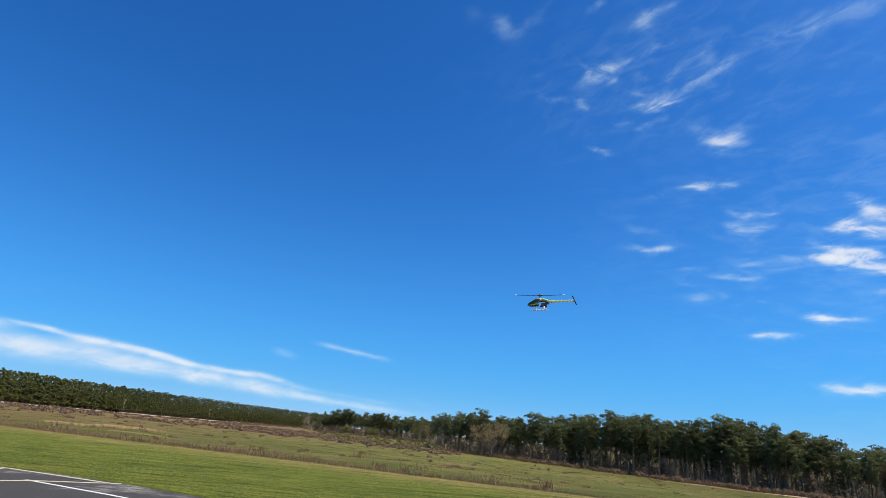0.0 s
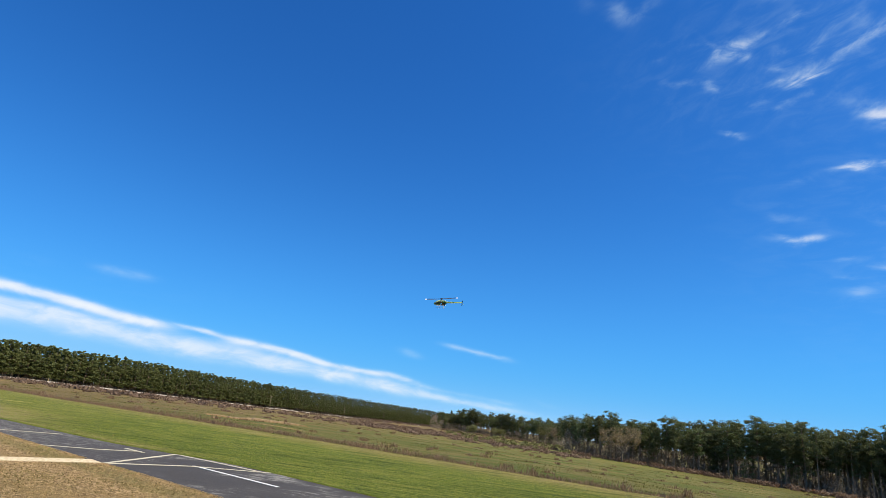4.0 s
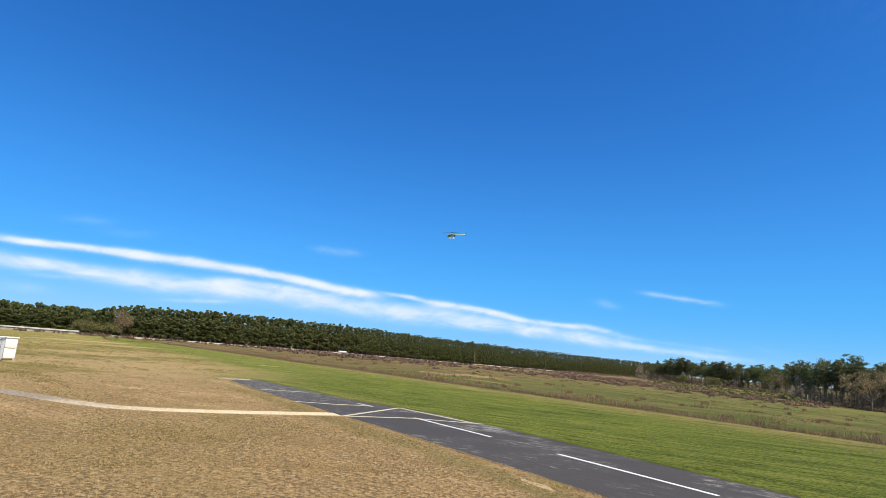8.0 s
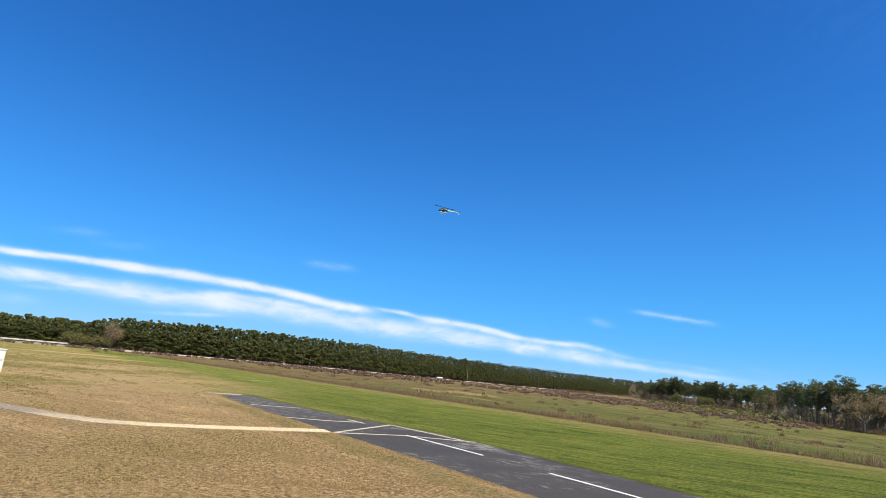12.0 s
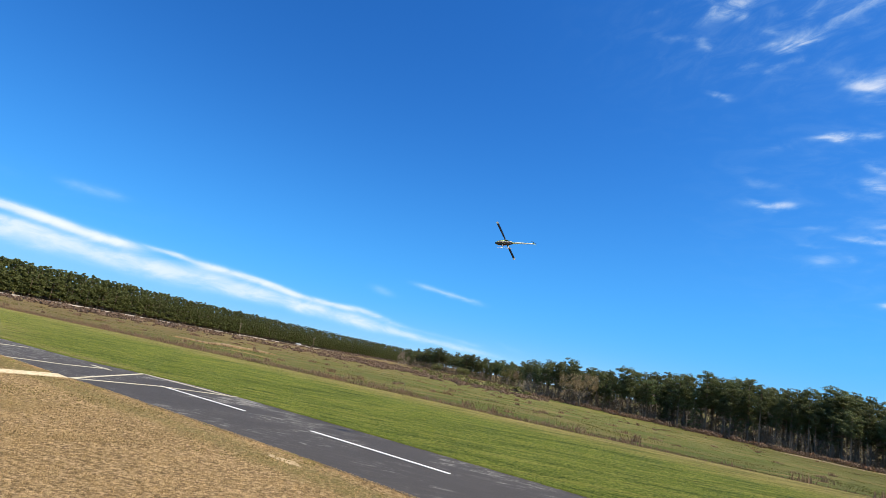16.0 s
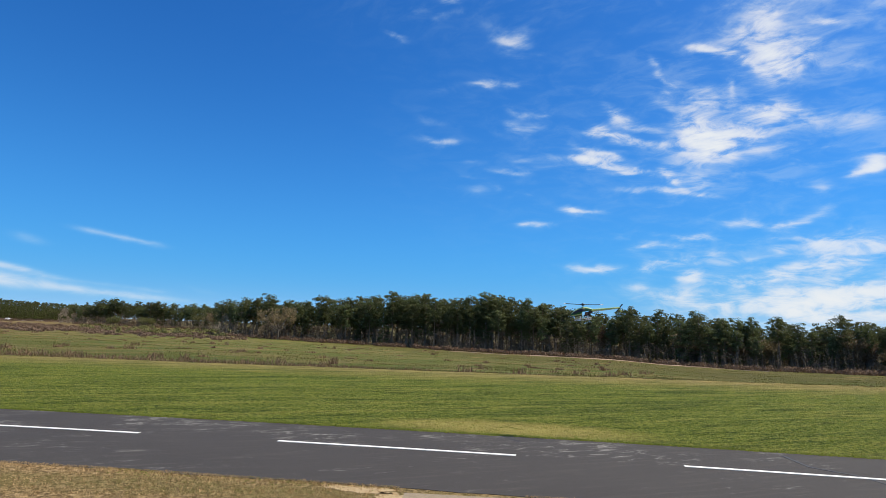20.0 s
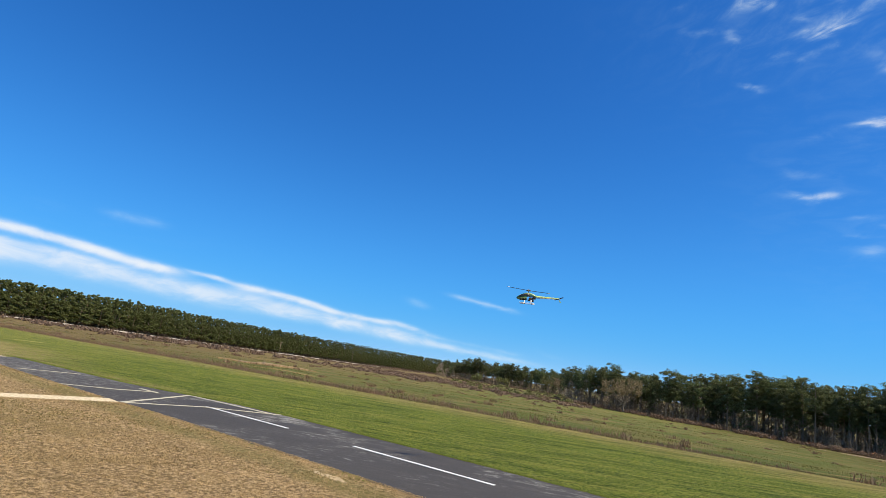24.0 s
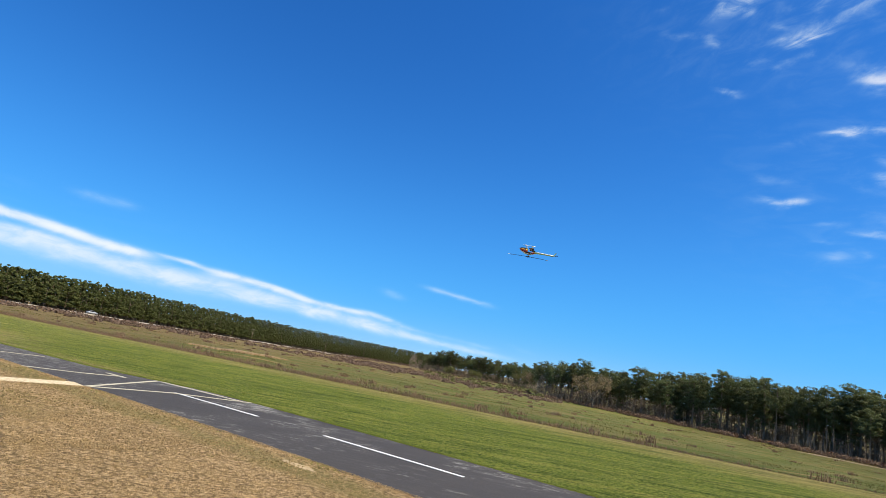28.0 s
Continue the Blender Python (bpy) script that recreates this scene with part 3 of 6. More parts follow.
def asphalt_material():
    m, t, p = shell("runway_asphalt", 0.85, 0.0, 0.3)
    at = place(t)
    grit = noise_of(t, at, 70.0, 3, 0.7)
    patch = noise_of(t, at, 0.7, 4)
    scuff = noise_of(t, stretch(t, at, (1.1, 3.4, 1.0), radians(26.5)), 2.0, 10, 0.8, 0.9)
    streak = noise_of(t, stretch(t, at, (0.5, 7.0, 1.0), radians(26.5)), 1.6, 6, 0.7)
    base = blend(t, patch, rgb(0.031, 0.028, 0.0265), rgb(0.048, 0.0435, 0.041))
    base = blend(t, calc(t, "MULTIPLY", span(t, streak, 0.5, 0.7), 0.5), base, rgb(0.085, 0.075, 0.062))
    base = blend(t, calc(t, "MULTIPLY", grit, 0.4), base, rgb(0.082, 0.075, 0.070))
    sep = node(t, "ShaderNodeSeparateXYZ")
    t.links.new(at, sep.inputs[0])
    s = calc(t, "MULTIPLY_ADD", sep.outputs[0], 0.5, sep.outputs[1])
    worn = calc(t, "MULTIPLY_ADD", span(t, s, 8.6, 10.6), 0.05, scuff)
    worn = calc(t, "MULTIPLY_ADD", span(t, sep.outputs[0], 3.0, -7.0), 0.05, worn)
    worn = calc(t, "MULTIPLY_ADD", span(t, sep.outputs[0], -8.0, -17.0), 0.03, worn)
    gather = calc(t, "MAXIMUM", span(t, noise_of(t, at, 0.6, 3), 0.45, 0.64), calc(t, "MULTIPLY", span(t, sep.outputs[0], -9.0, -16.0), 0.7))
    base = blend(t, calc(t, "MULTIPLY", span(t, worn, 0.565, 0.67), calc(t, "MULTIPLY", gather, 0.65)), base, rgb(0.36, 0.35, 0.32))
    t.links.new(base, p.inputs["Base Color"])
    bumped(t, p, grit, 0.5, 0.006)
    return m


def footpath_material():
    m, t, p = shell("sandy_footpath_concrete", 0.92, 0.0, 0.2)
    at = place(t)
    sep = node(t, "ShaderNodeSeparateXYZ")
    t.links.new(at, sep.inputs[0])
    grain, blot = noise_of(t, at, 14.0, 5, 0.7), noise_of(t, at, 1.3, 4, 0.6)
    bare = blend(t, span(t, grain, 0.35, 0.65), rgb(0.15, 0.125, 0.095), rgb(0.34, 0.29, 0.225))
    sand = blend(t, span(t, grain, 0.35, 0.65), rgb(0.42, 0.335, 0.21), rgb(0.72, 0.60, 0.41))
    drift = span(t, calc(t, "MULTIPLY_ADD", blot, 5.0, sep.outputs[0]), -14.5, -9.5)
    t.links.new(blend(t, drift, bare, sand), p.inputs["Base Color"])
    bumped(t, p, grain, 0.6, 0.02)
    return m


FOOTPATH = footpath_material()
GROUND = ground_material()
ASPHALT = asphalt_material()
WHITE_LINE = mottled("white_line_paint", (0.62, 0.62, 0.60), (0.85, 0.85, 0.83), 1.4, 0.7)
CREAM_LINE = mottled("worn_cream_paint", (0.34, 0.31, 0.24), (0.70, 0.63, 0.45), 1.5, 0.75)
CRACK = mottled("tar_filled_crack", (0.018, 0.018, 0.018), (0.03, 0.03, 0.03), 3.0, 0.6)
CONCRETE = mottled("sandy_concrete", (0.22, 0.175, 0.12), (0.62, 0.51, 0.34), 0.35, 0.9, bump=0.4)
ROUGH_CONCRETE = mottled("rough_grey_tan_concrete", (0.14, 0.11, 0.075), (0.40, 0.325, 0.225), 12.0, 0.95, bump=0.8)
PINK_SAND = mottled("pinkish_sand", (0.40, 0.27, 0.19), (0.56, 0.40, 0.29), 0.2, 0.95)
STRAW = mottled("straw_coloured_grass", (0.15, 0.10, 0.042), (0.30, 0.195, 0.085), 0.8, 0.95, bump=0.6)
SOIL = mottled("bare_sandy_soil", (0.24, 0.17, 0.08), (0.56, 0.43, 0.25), 11.0, 0.95, bump=0.6)
DRY_BLADE = leafy("dormant_grass_blades", (0.20, 0.13, 0.052), (0.74, 0.52, 0.26), 0.2)
FIELD_BLADE = leafy("olive_grass_blades", (0.19, 0.15, 0.05), (0.34, 0.26, 0.10), 0.35)
TAN_BLADE = leafy("pale_tan_grass_blades", (0.28, 0.20, 0.095), (0.45, 0.325, 0.165), 0.25)
GREEN_BLADE = leafy("green_grass_blades", (0.15, 0.20, 0.025), (0.32, 0.35, 0.08), 0.5)
REED = leafy("dry_brown_weeds", (0.16, 0.100, 0.058), (0.33, 0.215, 0.13), 0.3)
WEED = leafy("green_meadow_weeds", (0.11, 0.115, 0.028), (0.22, 0.205, 0.062), 0.45)
NEEDLE = leafy("pine_needles", (0.077, 0.096, 0.040), (0.172, 0.194, 0.078), 0.40, 0.45)
YOUNG_NEEDLE = leafy("plantation_pine_needles", (0.068, 0.085, 0.027), (0.146, 0.160, 0.050), 0.36, 0.0)
BUD = leafy("brown_spring_buds", (0.14, 0.095, 0.048), (0.26, 0.18, 0.09), 0.2, 0.3)
PALE_BUD = leafy("pale_tan_spring_buds", (0.20, 0.145, 0.08), (0.34, 0.255, 0.15), 0.25, 0.2)
OLIVE = leafy("pale_olive_new_leaves", (0.10, 0.11, 0.035), (0.21, 0.21, 0.075), 0.25, 0.2)
BRUSH = leafy("purple_brown_brush", (0.125, 0.082, 0.056), (0.255, 0.175, 0.122), 0.35)
THICKET = leafy("bare_grey_brown_thicket", (0.20, 0.165, 0.115), (0.38, 0.31, 0.22), 0.4)
RUST = leafy("rust_brown_oak_scrub", (0.17, 0.07, 0.03), (0.36, 0.17, 0.08), 0.2)
BARK = mottled("pine_bark", (0.13, 0.095, 0.062), (0.27, 0.205, 0.14), 1.5, 0.95, bump=0.6)
PALE_BARK = mottled("grey_bark", (0.11, 0.09, 0.068), (0.21, 0.175, 0.135), 1.5, 0.95, bump=0.4)
TARMAC = mottled("pale_road_surface", (0.25, 0.215, 0.175), (0.36, 0.31, 0.255), 0.1, 0.9, bump=0.1)
STEEL = mottled("galvanised_steel", (0.22, 0.225, 0.23), (0.36, 0.365, 0.37), 4.0, 0.5, 0.4)
WIRE = mottled("bright_galvanised_wire", (0.58, 0.59, 0.60), (0.72, 0.73, 0.74), 4.0, 0.5, 0.0)
WHITE_PAINT = mottled("white_painted_board", (0.72, 0.72, 0.71), (0.84, 0.84, 0.82), 2.0, 0.6)
POLE_WOOD = mottled("weathered_pole_wood", (0.20, 0.15, 0.10), (0.34, 0.27, 0.19), 2.0, 0.9)
CAR_WHITE = mottled("white_car_paint", (0.78, 0.78, 0.78), (0.84, 0.84, 0.84), 1.0, 0.25, bump=0.0)
CAR_SILVER = mottled("pale_silver_car_paint", (0.46, 0.47, 0.48), (0.54, 0.55, 0.56), 1.0, 0.3, 0.3, bump=0.0)
GLASS_DARK = mottled("dark_window_glass", (0.02, 0.022, 0.025), (0.04, 0.042, 0.045), 1.0, 0.08, bump=0.0)
RUBBER = mottled("black_rubber", (0.02, 0.02, 0.02), (0.04, 0.04, 0.04), 6.0, 0.8)


def gloss(name, one, two, rough=0.3):
    return mottled(name, one, two, 18.0, rough, bump=0.0)


LIME = gloss("pale_lime_paint", (0.36, 0.50, 0.17), (0.48, 0.60, 0.26))
DEEP_GREEN = gloss("deep_green_paint", (0.010, 0.085, 0.030), (0.02, 0.13, 0.05))
RED = gloss("deep_red_paint", (0.42, 0.028, 0.015), (0.52, 0.045, 0.02))
YELLOW = gloss("yellow_paint", (0.75, 0.42, 0.03), (0.82, 0.50, 0.06))
BOOM = gloss("yellow_green_boom_paint", (0.48, 0.62, 0.16), (0.58, 0.70, 0.26))
CARBON = gloss("black_carbon", (0.014, 0.014, 0.016), (0.035, 0.035, 0.038), 0.4)
# dark blades, the sky's blue reflection put into their base colour
GREY_BLADE = gloss("dark_blade_sky_tint", (0.016, 0.022, 0.040), (0.026, 0.034, 0.058), 0.5)
TIP = gloss("white_blade_tip", (0.78, 0.79, 0.76), (0.86, 0.86, 0.84), 0.4)
PLASTIC = gloss("white_plastic", (0.78, 0.78, 0.77), (0.85, 0.85, 0.84), 0.35)
COPPER = gloss("dark_copper_metal", (0.14, 0.07, 0.04), (0.20, 0.10, 0.06), 0.35)


# ---- building helpers ----
def mesh_of(name, v, f, material, smooth=False):
    """A mesh from arrays of points and of faces with equal corner counts."""
    v, f = np.asarray(v, dtype=np.float32), np.asarray(f, dtype=np.int32)
    me = bpy.data.meshes.new(name)
    me.vertices.add(len(v))
    me.vertices.foreach_set("co", v.ravel())
    k = f.shape[1]
    me.loops.add(f.size)
    me.loops.foreach_set("vertex_index", f.ravel())
    me.polygons.add(len(f))
    me.polygons.foreach_set("loop_start", np.arange(0, f.size, k, dtype=np.int32))
    if smooth:
        me.polygons.foreach_set("use_smooth", np.ones(len(f), dtype=bool))
    me.update(calc_edges=True)
    me.validate()
    me.materials.append(material)
    return me


def part(name, bm, material, parent=None, label="", smooth=True):
    """Links a bmesh as one mesh object under a thing or a part."""
    me = bpy.data.meshes.new(name)
    bmesh.ops.recalc_face_normals(bm, faces=bm.faces)
    if smooth:
        for face in bm.faces:
            face.smooth = True
    bm.to_mesh(me)
    bm.free()
    me.materials.append(material)
    ob = new(name, me)
    if parent:
        ob.parent = parent
    return tagged(ob, label)


def box(bm, size, at=(0, 0, 0), bevel=0.0, turn=None):
    made = bmesh.ops.create_cube(bm, size=1.0)["verts"]
    m = Matrix.Translation(at) @ (turn or Matrix()) @ Matrix.Diagonal((*size, 1))
    bmesh.ops.transform(bm, matrix=m, verts=made)
    if bevel:
        edges = list({e for v in made for e in v.link_edges})
        bmesh.ops.bevel(bm, geom=edges, offset=bevel, segments=2, affect="EDGES", profile=0.6)


def rod(bm, a, b, r0, r1=None, sides=8):
    """A tapered round bar from a to b."""
    a, b = Vector(a), Vector(b)
    r1 = r0 if r1 is None else r1
    made = bmesh.ops.create_cone(bm, cap_ends=True, segments=sides, radius1=r0, radius2=r1, depth=(b - a).length)["verts"]
    turn = (b - a).to_track_quat("Z", "Y").to_matrix().to_4x4()
    bmesh.ops.transform(bm, matrix=Matrix.Translation((a + b) / 2) @ turn, verts=made)


def loft(bm, rings, close=True):
    """Skin over rings of equal point counts."""
    rows = [[bm.verts.new(p) for p in ring] for ring in rings]
    n = len(rows[0])
    for one, two in zip(rows, rows[1:]):
        for i in range(n if close else n - 1):
            j = (i + 1) % n
            bm.faces.new((one[i], one[j], two[j], two[i]))
    return rows


# ---- the lie of the land ----
def near_edge(x):
    return 7.253 - 0.514 * x - 0.004 * x * x + 0.0083 * np.minimum(x + 11.0, 0.0) ** 2


def far_edge(x):
    k = np.clip((-8.0 - x) / 7.0, 0.0, 1.0)
    return 11.20 - 0.514 * x - 0.004 * x * x - 1.15 * k * k * (3 - 2 * k)


def mown_edge(x):
    return 25.8 - 0.42 * x


def fall(x, y):
    """Height of the ground: level by the runway, dropping away beyond the mown edge, most of all to the right."""
    x, y = np.asarray(x, dtype=float), np.asarray(y, dtype=float)
    s = np.maximum((y - mown_edge(x)) / 1.085, 0.0)
    az = np.degrees(np.arctan2(x, np.maximum(y, 1.0)))
    k = np.clip((az + 55.0) / 95.0, 0.0, 1.0)
    k = k * k * (3 - 2 * k)
    z = -6.5 * k * np.minimum(s / 170.0, 1.0) ** 0.8 - 0.0028 * np.maximum(s - 60, 0.0) * (1 - k)
    right = np.clip((az - 33.0) / 16.0, 0.0, 1.0)
    z = z - 2.0 * right * right * (3 - 2 * right) * np.minimum(s / 170.0, 1.0)
    rough = 0.10 * np.sin(x * 0.21 + 1.3) * np.sin(y * 0.17) + 0.05 * np.sin(x * 0.73 + y * 0.41)
    return z + rough * np.clip(s / 8.0, 0.0, 1.0)


def ground():
    rings = np.concatenate([[0.0], np.geomspace(1.2, 4200.0, 190)])
    turns = np.radians(np.arange(0, 360, 1.5))
    r, a = np.meshgrid(rings[1:], turns, indexing="ij")
    x, y = r * np.sin(a), r * np.cos(a)
    v = np.stack([x.ravel(), y.ravel(), fall(x, y).ravel()], 1)
    n, k = r.shape
    i, j = np.meshgrid(np.arange(n - 1), np.arange(k), indexing="ij")
    one, two = i * k + j, i * k + (j + 1) % k
    f = np.stack([one, one + k, two + k, two], -1).reshape(-1, 4)
    v = np.concatenate([v, [[0.0, 0.0, 0.0]]])
    hub = np.arange(0, k, 2)
    f = np.concatenate([f, np.stack([np.full(len(hub), n * k), hub + 0, hub + 1, (hub + 2) % k], -1)])
    ob = new("ground", mesh_of("ground", v, f, GROUND, True))
    return tagged(ob, "open field of dormant and green mown grass with rough meadow", "ground", kind="structure")


def strip(name, xs, low, high, top, material, bottom=-0.05):
    """A slab between two edges given as functions of x."""
    bm = bmesh.new()
    rings = []
    for x in xs:
        a, b = float(low(x)), float(high(x))
        rings.append([(x, a, bottom), (x, a, top), (x, b, top), (x, b, bottom)])
    rows = loft(bm, rings)
    bm.faces.new(rows[0])
    bm.faces.new(rows[-1])
    return part(name, bm, material, smooth=False)


def ribbon(name, pts, width, top, thick, material, parent=None, label=""):
    """A slab of that width along a line of points."""
    bm = bmesh.new()
    rings = []
    for i, p in enumerate(pts):
        d = Vector(pts[min(i + 1, len(pts) - 1)]) - Vector(pts[max(i - 1, 0)])
        d.normalize()
        side = Vector((-d[1], d[0])) * width / 2
        a, b = Vector(p) + side, Vector(p) - side
        rings.append([(a[0], a[1], top - thick), (a[0], a[1], top), (b[0], b[1], top), (b[0], b[1], top - thick)])
    rows = loft(bm, rings)
    bm.faces.new(rows[0])
    bm.faces.new(rows[-1])
    return part(name, bm, material, parent, label, smooth=False)


def runway():
    rng = np.random.default_rng(5)
    xs = np.arange(-22.0, 30.01, 0.35)
    wob = {round(float(x), 3): rng.normal(0, 0.035, 2) for x in xs}
    ob = strip("runway", xs, lambda x: near_edge(x) + wob[round(float(x), 3)][0], lambda x: far_edge(x) + wob[round(float(x), 3)][1], 0.0045, ASPHALT)
    tagged(ob, "narrow dark grey asphalt runway with scuffs and white dashes", "runway", kind="structure")

    def mid(x):
        return 9.542 - 0.514 * x - 0.004 * x * x
    start = -9.27
    step = 5.07
    for i in range(8):
        x0 = start + i * step
        pts = [(x, mid(x)) for x in np.linspace(x0, x0 + 3.10, 6)]
        ribbon("centre_dash", pts, 0.085, 0.009, 0.008, WHITE_LINE, ob, "white painted centre dash")
    for k, line in enumerate((((-10.4, 12.2), (-11.2, 15.9)), ((-10.35, 12.25), (-9.25, 13.8), (-7.5, 14.75)), ((-13.75, 13.65), (-12.6, 14.45), (-11.95, 15.35)),
                 ((-17.6, 15.7), (-16.25, 16.9)), ((-11.0, 15.75), (-7.6, 14.55)), ((-12.65, 15.5), (-11.7, 15.1)))):
        ribbon("cross_line", line, 0.11, 0.009 + 0.0022 * k, 0.008, CREAM_LINE, ob, "worn cream painted line")
    apron = ribbon("apron", [(-22.85, 17.8), (-22.45, 18.5), (-22.2, 19.1)], 0.7, 0.009, 0.03, CONCRETE)
    tagged(apron, "pale worn slab at the runway's end", "slab", kind="structure")
    crack = [(8.0, 6.55), (7.7, 5.9), (7.9, 5.3), (7.75, 4.7), (7.95, 4.1), (7.9, 3.6)]
    ribbon("crack", crack, 0.05, 0.0075, 0.006, CRACK, ob, "dark crack across the asphalt")
    return ob


def walks():
    bits = [(-10.75, 12.35), (-11.5, 11.0), (-12.2, 9.8), (-13.0, 8.7), (-13.8, 7.97), (-14.8, 7.65), (-15.7, 7.5), (-18.0, 7.2), (-21.0, 6.6), (-26.0, 5.6)]
    ob = ribbon("footpath", bits, 0.66, 0.009, 0.05, FOOTPATH)
    tagged(ob, "narrow curved sandy concrete footpath to the runway", "path", kind="structure")
    slab = [(2.5, 5.80), (2.18, 5.1), (1.6, 3.9), (1.0, 2.7)]
    ob = ribbon("pavement", slab, 1.28, 0.007, 0.05, ROUGH_CONCRETE)
    tagged(ob, "short concrete walk ending at the runway edge", "path", kind="structure")
    for x, y, rx, ry, label in ((1.50, 6.30, 0.50, 0.15, "bare sandy soil patch at the runway's edge by the walk"), (1.72, 5.88, 0.24, 0.30, "bare sandy soil patch beside the concrete walk"), (-3.35, 8.45, 0.5, 0.12, "bare sandy soil patch at the runway edge")):
        rng = np.random.default_rng(int(x * 10) + 60)
        bm = bmesh.new()
        ring = []
        for i in range(40):
            a = 2 * math.pi * i / 40
            k = 0.75 + 0.35 * noise.noise(Vector((math.cos(a) * 1.7, math.sin(a) * 1.7, x))) + rng.uniform(-0.12, 0.12)
            px, py = math.cos(a) * rx * k, math.sin(a) * ry * k
            ring.append(bm.verts.new((x + px * 0.9 + py * 0.4, y - px * 0.46 + py * 0.9, 0.004)))
        top = bm.faces.new(ring)
        low = bmesh.ops.extrude_face_region(bm, geom=[top])["geom"]
        bmesh.ops.translate(bm, vec=(0, 0, -0.03), verts=[g for g in low if isinstance(g, bmesh.types.BMVert)])
        tagged(part("bare_soil", bm, SOIL, smooth=False), label, "soil", kind="structure")


ROAD = [(-238.0, 20.0), (-212.0, 92.0), (-190.0, 152.0), (-189.0, 218.0), (-186.0, 280.0), (-176.0, 345.0), (-160.0, 416.0), (-142.0, 482.0), (-118.0, 560.0), (-85.0, 650.0)]


def along_road(d):
    """The place d metres along the far road."""
    for a, b in zip(ROAD, ROAD[1:]):
        n = math.dist(a, b)
        if d <= n or b is ROAD[-1]:
            k = d / n
            x, y = a[0] + (b[0] - a[0]) * k, a[1] + (b[1] - a[1]) * k
            return x, y, math.degrees(math.atan2(b[1] - a[1], b[0] - a[0]))
        d -= n


def road():
    bm = bmesh.new()
    rings = []
    for d in range(0, 680, 8):
        x, y, turn = along_road(d)
        n = Vector((-math.sin(radians(turn)), math.cos(radians(turn))))
        z = float(fall(x, y))
        ring = [(x + n.x * o, y + n.y * o, z + h) for o, h in ((5.5, -0.6), (3.4, 0.42), (-3.4, 0.42), (-5.5, -0.6))]
        rings.append(ring)
    loft(bm, rings)
    return tagged(part("road", bm, TARMAC, smooth=False), "pale two-lane road on a low bank before the pines", "road", kind="structure")


# ---- plants ----
def leaves(rng, centres, radii, per, size, flat=1.0):
    """Small triangles strewn through ellipsoids: points and faces."""
    c = np.repeat(np.asarray(centres, float), per, 0)
    r = np.repeat(np.asarray(radii, float), per, 0)
    n = len(c)
    d = rng.normal(size=(n, 3))
    d /= np.linalg.norm(d, axis=1, keepdims=True)
    p = c + d * r * rng.uniform(0.2, 1.0, (n, 1)) ** 0.4
    a, b = rng.normal(size=(n, 3)), rng.normal(size=(n, 3))
    a[:, 2] *= flat
    b[:, 2] *= flat
    a /= np.linalg.norm(a, axis=1, keepdims=True)
    b /= np.linalg.norm(b, axis=1, keepdims=True)
    s = size * rng.uniform(0.6, 1.3, (n, 1))
    v = np.stack([p - a * s * 0.5, p + a * s * 0.5, p + b * s], 1).reshape(-1, 3)
    return v, np.arange(3 * n).reshape(-1, 3)


def tufts(rng, centres, radii, per, size, under=0.6):
    """Needle sprays laid over the outside of clumps, fewer beneath: points and faces."""
    c = np.repeat(np.asarray(centres, float), per, 0)
    r = np.repeat(np.asarray(radii, float), per, 0)
    n = len(c)
    d = rng.normal(size=(n, 3))
    d[:, 2] += np.where(rng.uniform(0, 1, n) < under, 0.0, 0.9)
    d /= np.linalg.norm(d, axis=1, keepdims=True)
    p = c + d * r * rng.uniform(0.55, 1.03, (n, 1))
    out = d + rng.normal(0, 0.42, (n, 3))
    out /= np.linalg.norm(out, axis=1, keepdims=True)
    a = np.cross(out, rng.normal(size=(n, 3)))
    a /= np.linalg.norm(a, axis=1, keepdims=True)
    b = np.cross(out, a)
    s = size * rng.uniform(0.55, 1.35, (n, 1))
    v = np.stack([p - a * s * 0.40 - b * s * 0.35, p + a * s * 0.40 - b * s * 0.35, p + b * s * 0.5], 1).reshape(-1, 3)
    return v, np.arange(3 * n).reshape(-1, 3)


def blades(rng, x, y, z, tall, wide, lean=0.5):
    """Upright tapering blades: points and faces."""
    n = len(x)
    a = rng.uniform(0, 2 * np.pi, n)
    b = rng.uniform(0, 2 * np.pi, n)
    w = wide * rng.uniform(0.6, 1.4, n) / 2
    root = np.stack([x, y, z], 1)
    side = np.stack([np.cos(a) * w, np.sin(a) * w, np.zeros(n)], 1)
    tip = root + np.stack([np.cos(b) * tall * lean * rng.uniform(0, 1, n), np.sin(b) * tall * lean * rng.uniform(0, 1, n), tall], 1)
    v = np.stack([root - side, root + side, tip], 1).reshape(-1, 3)
    return v, np.arange(3 * n).reshape(-1, 3)


def join(*pieces):
    vs, fs, n = [], [], 0
    for v, f in pieces:
        vs.append(v)
        fs.append(f + n)
        n += len(v)
    return np.concatenate(vs), np.concatenate(fs)


def stem(points, radii, sides=6):
    """A bent tapered stem through points, as triangles."""
    v, f = [], []
    for (x, y, z), r in zip(points, radii):
        for i in range(sides):
            a = 2 * math.pi * i / sides
            v.append((x + r * math.cos(a), y + r * math.sin(a), z))
    for k in range(len(points) - 1):
        for i in range(sides):
            j = (i + 1) % sides
            p, q = k * sides, (k + 1) * sides
            f += [(p + i, p + j, q + j), (p + i, q + j, q + i)]
    return np.array(v, float), np.array(f)


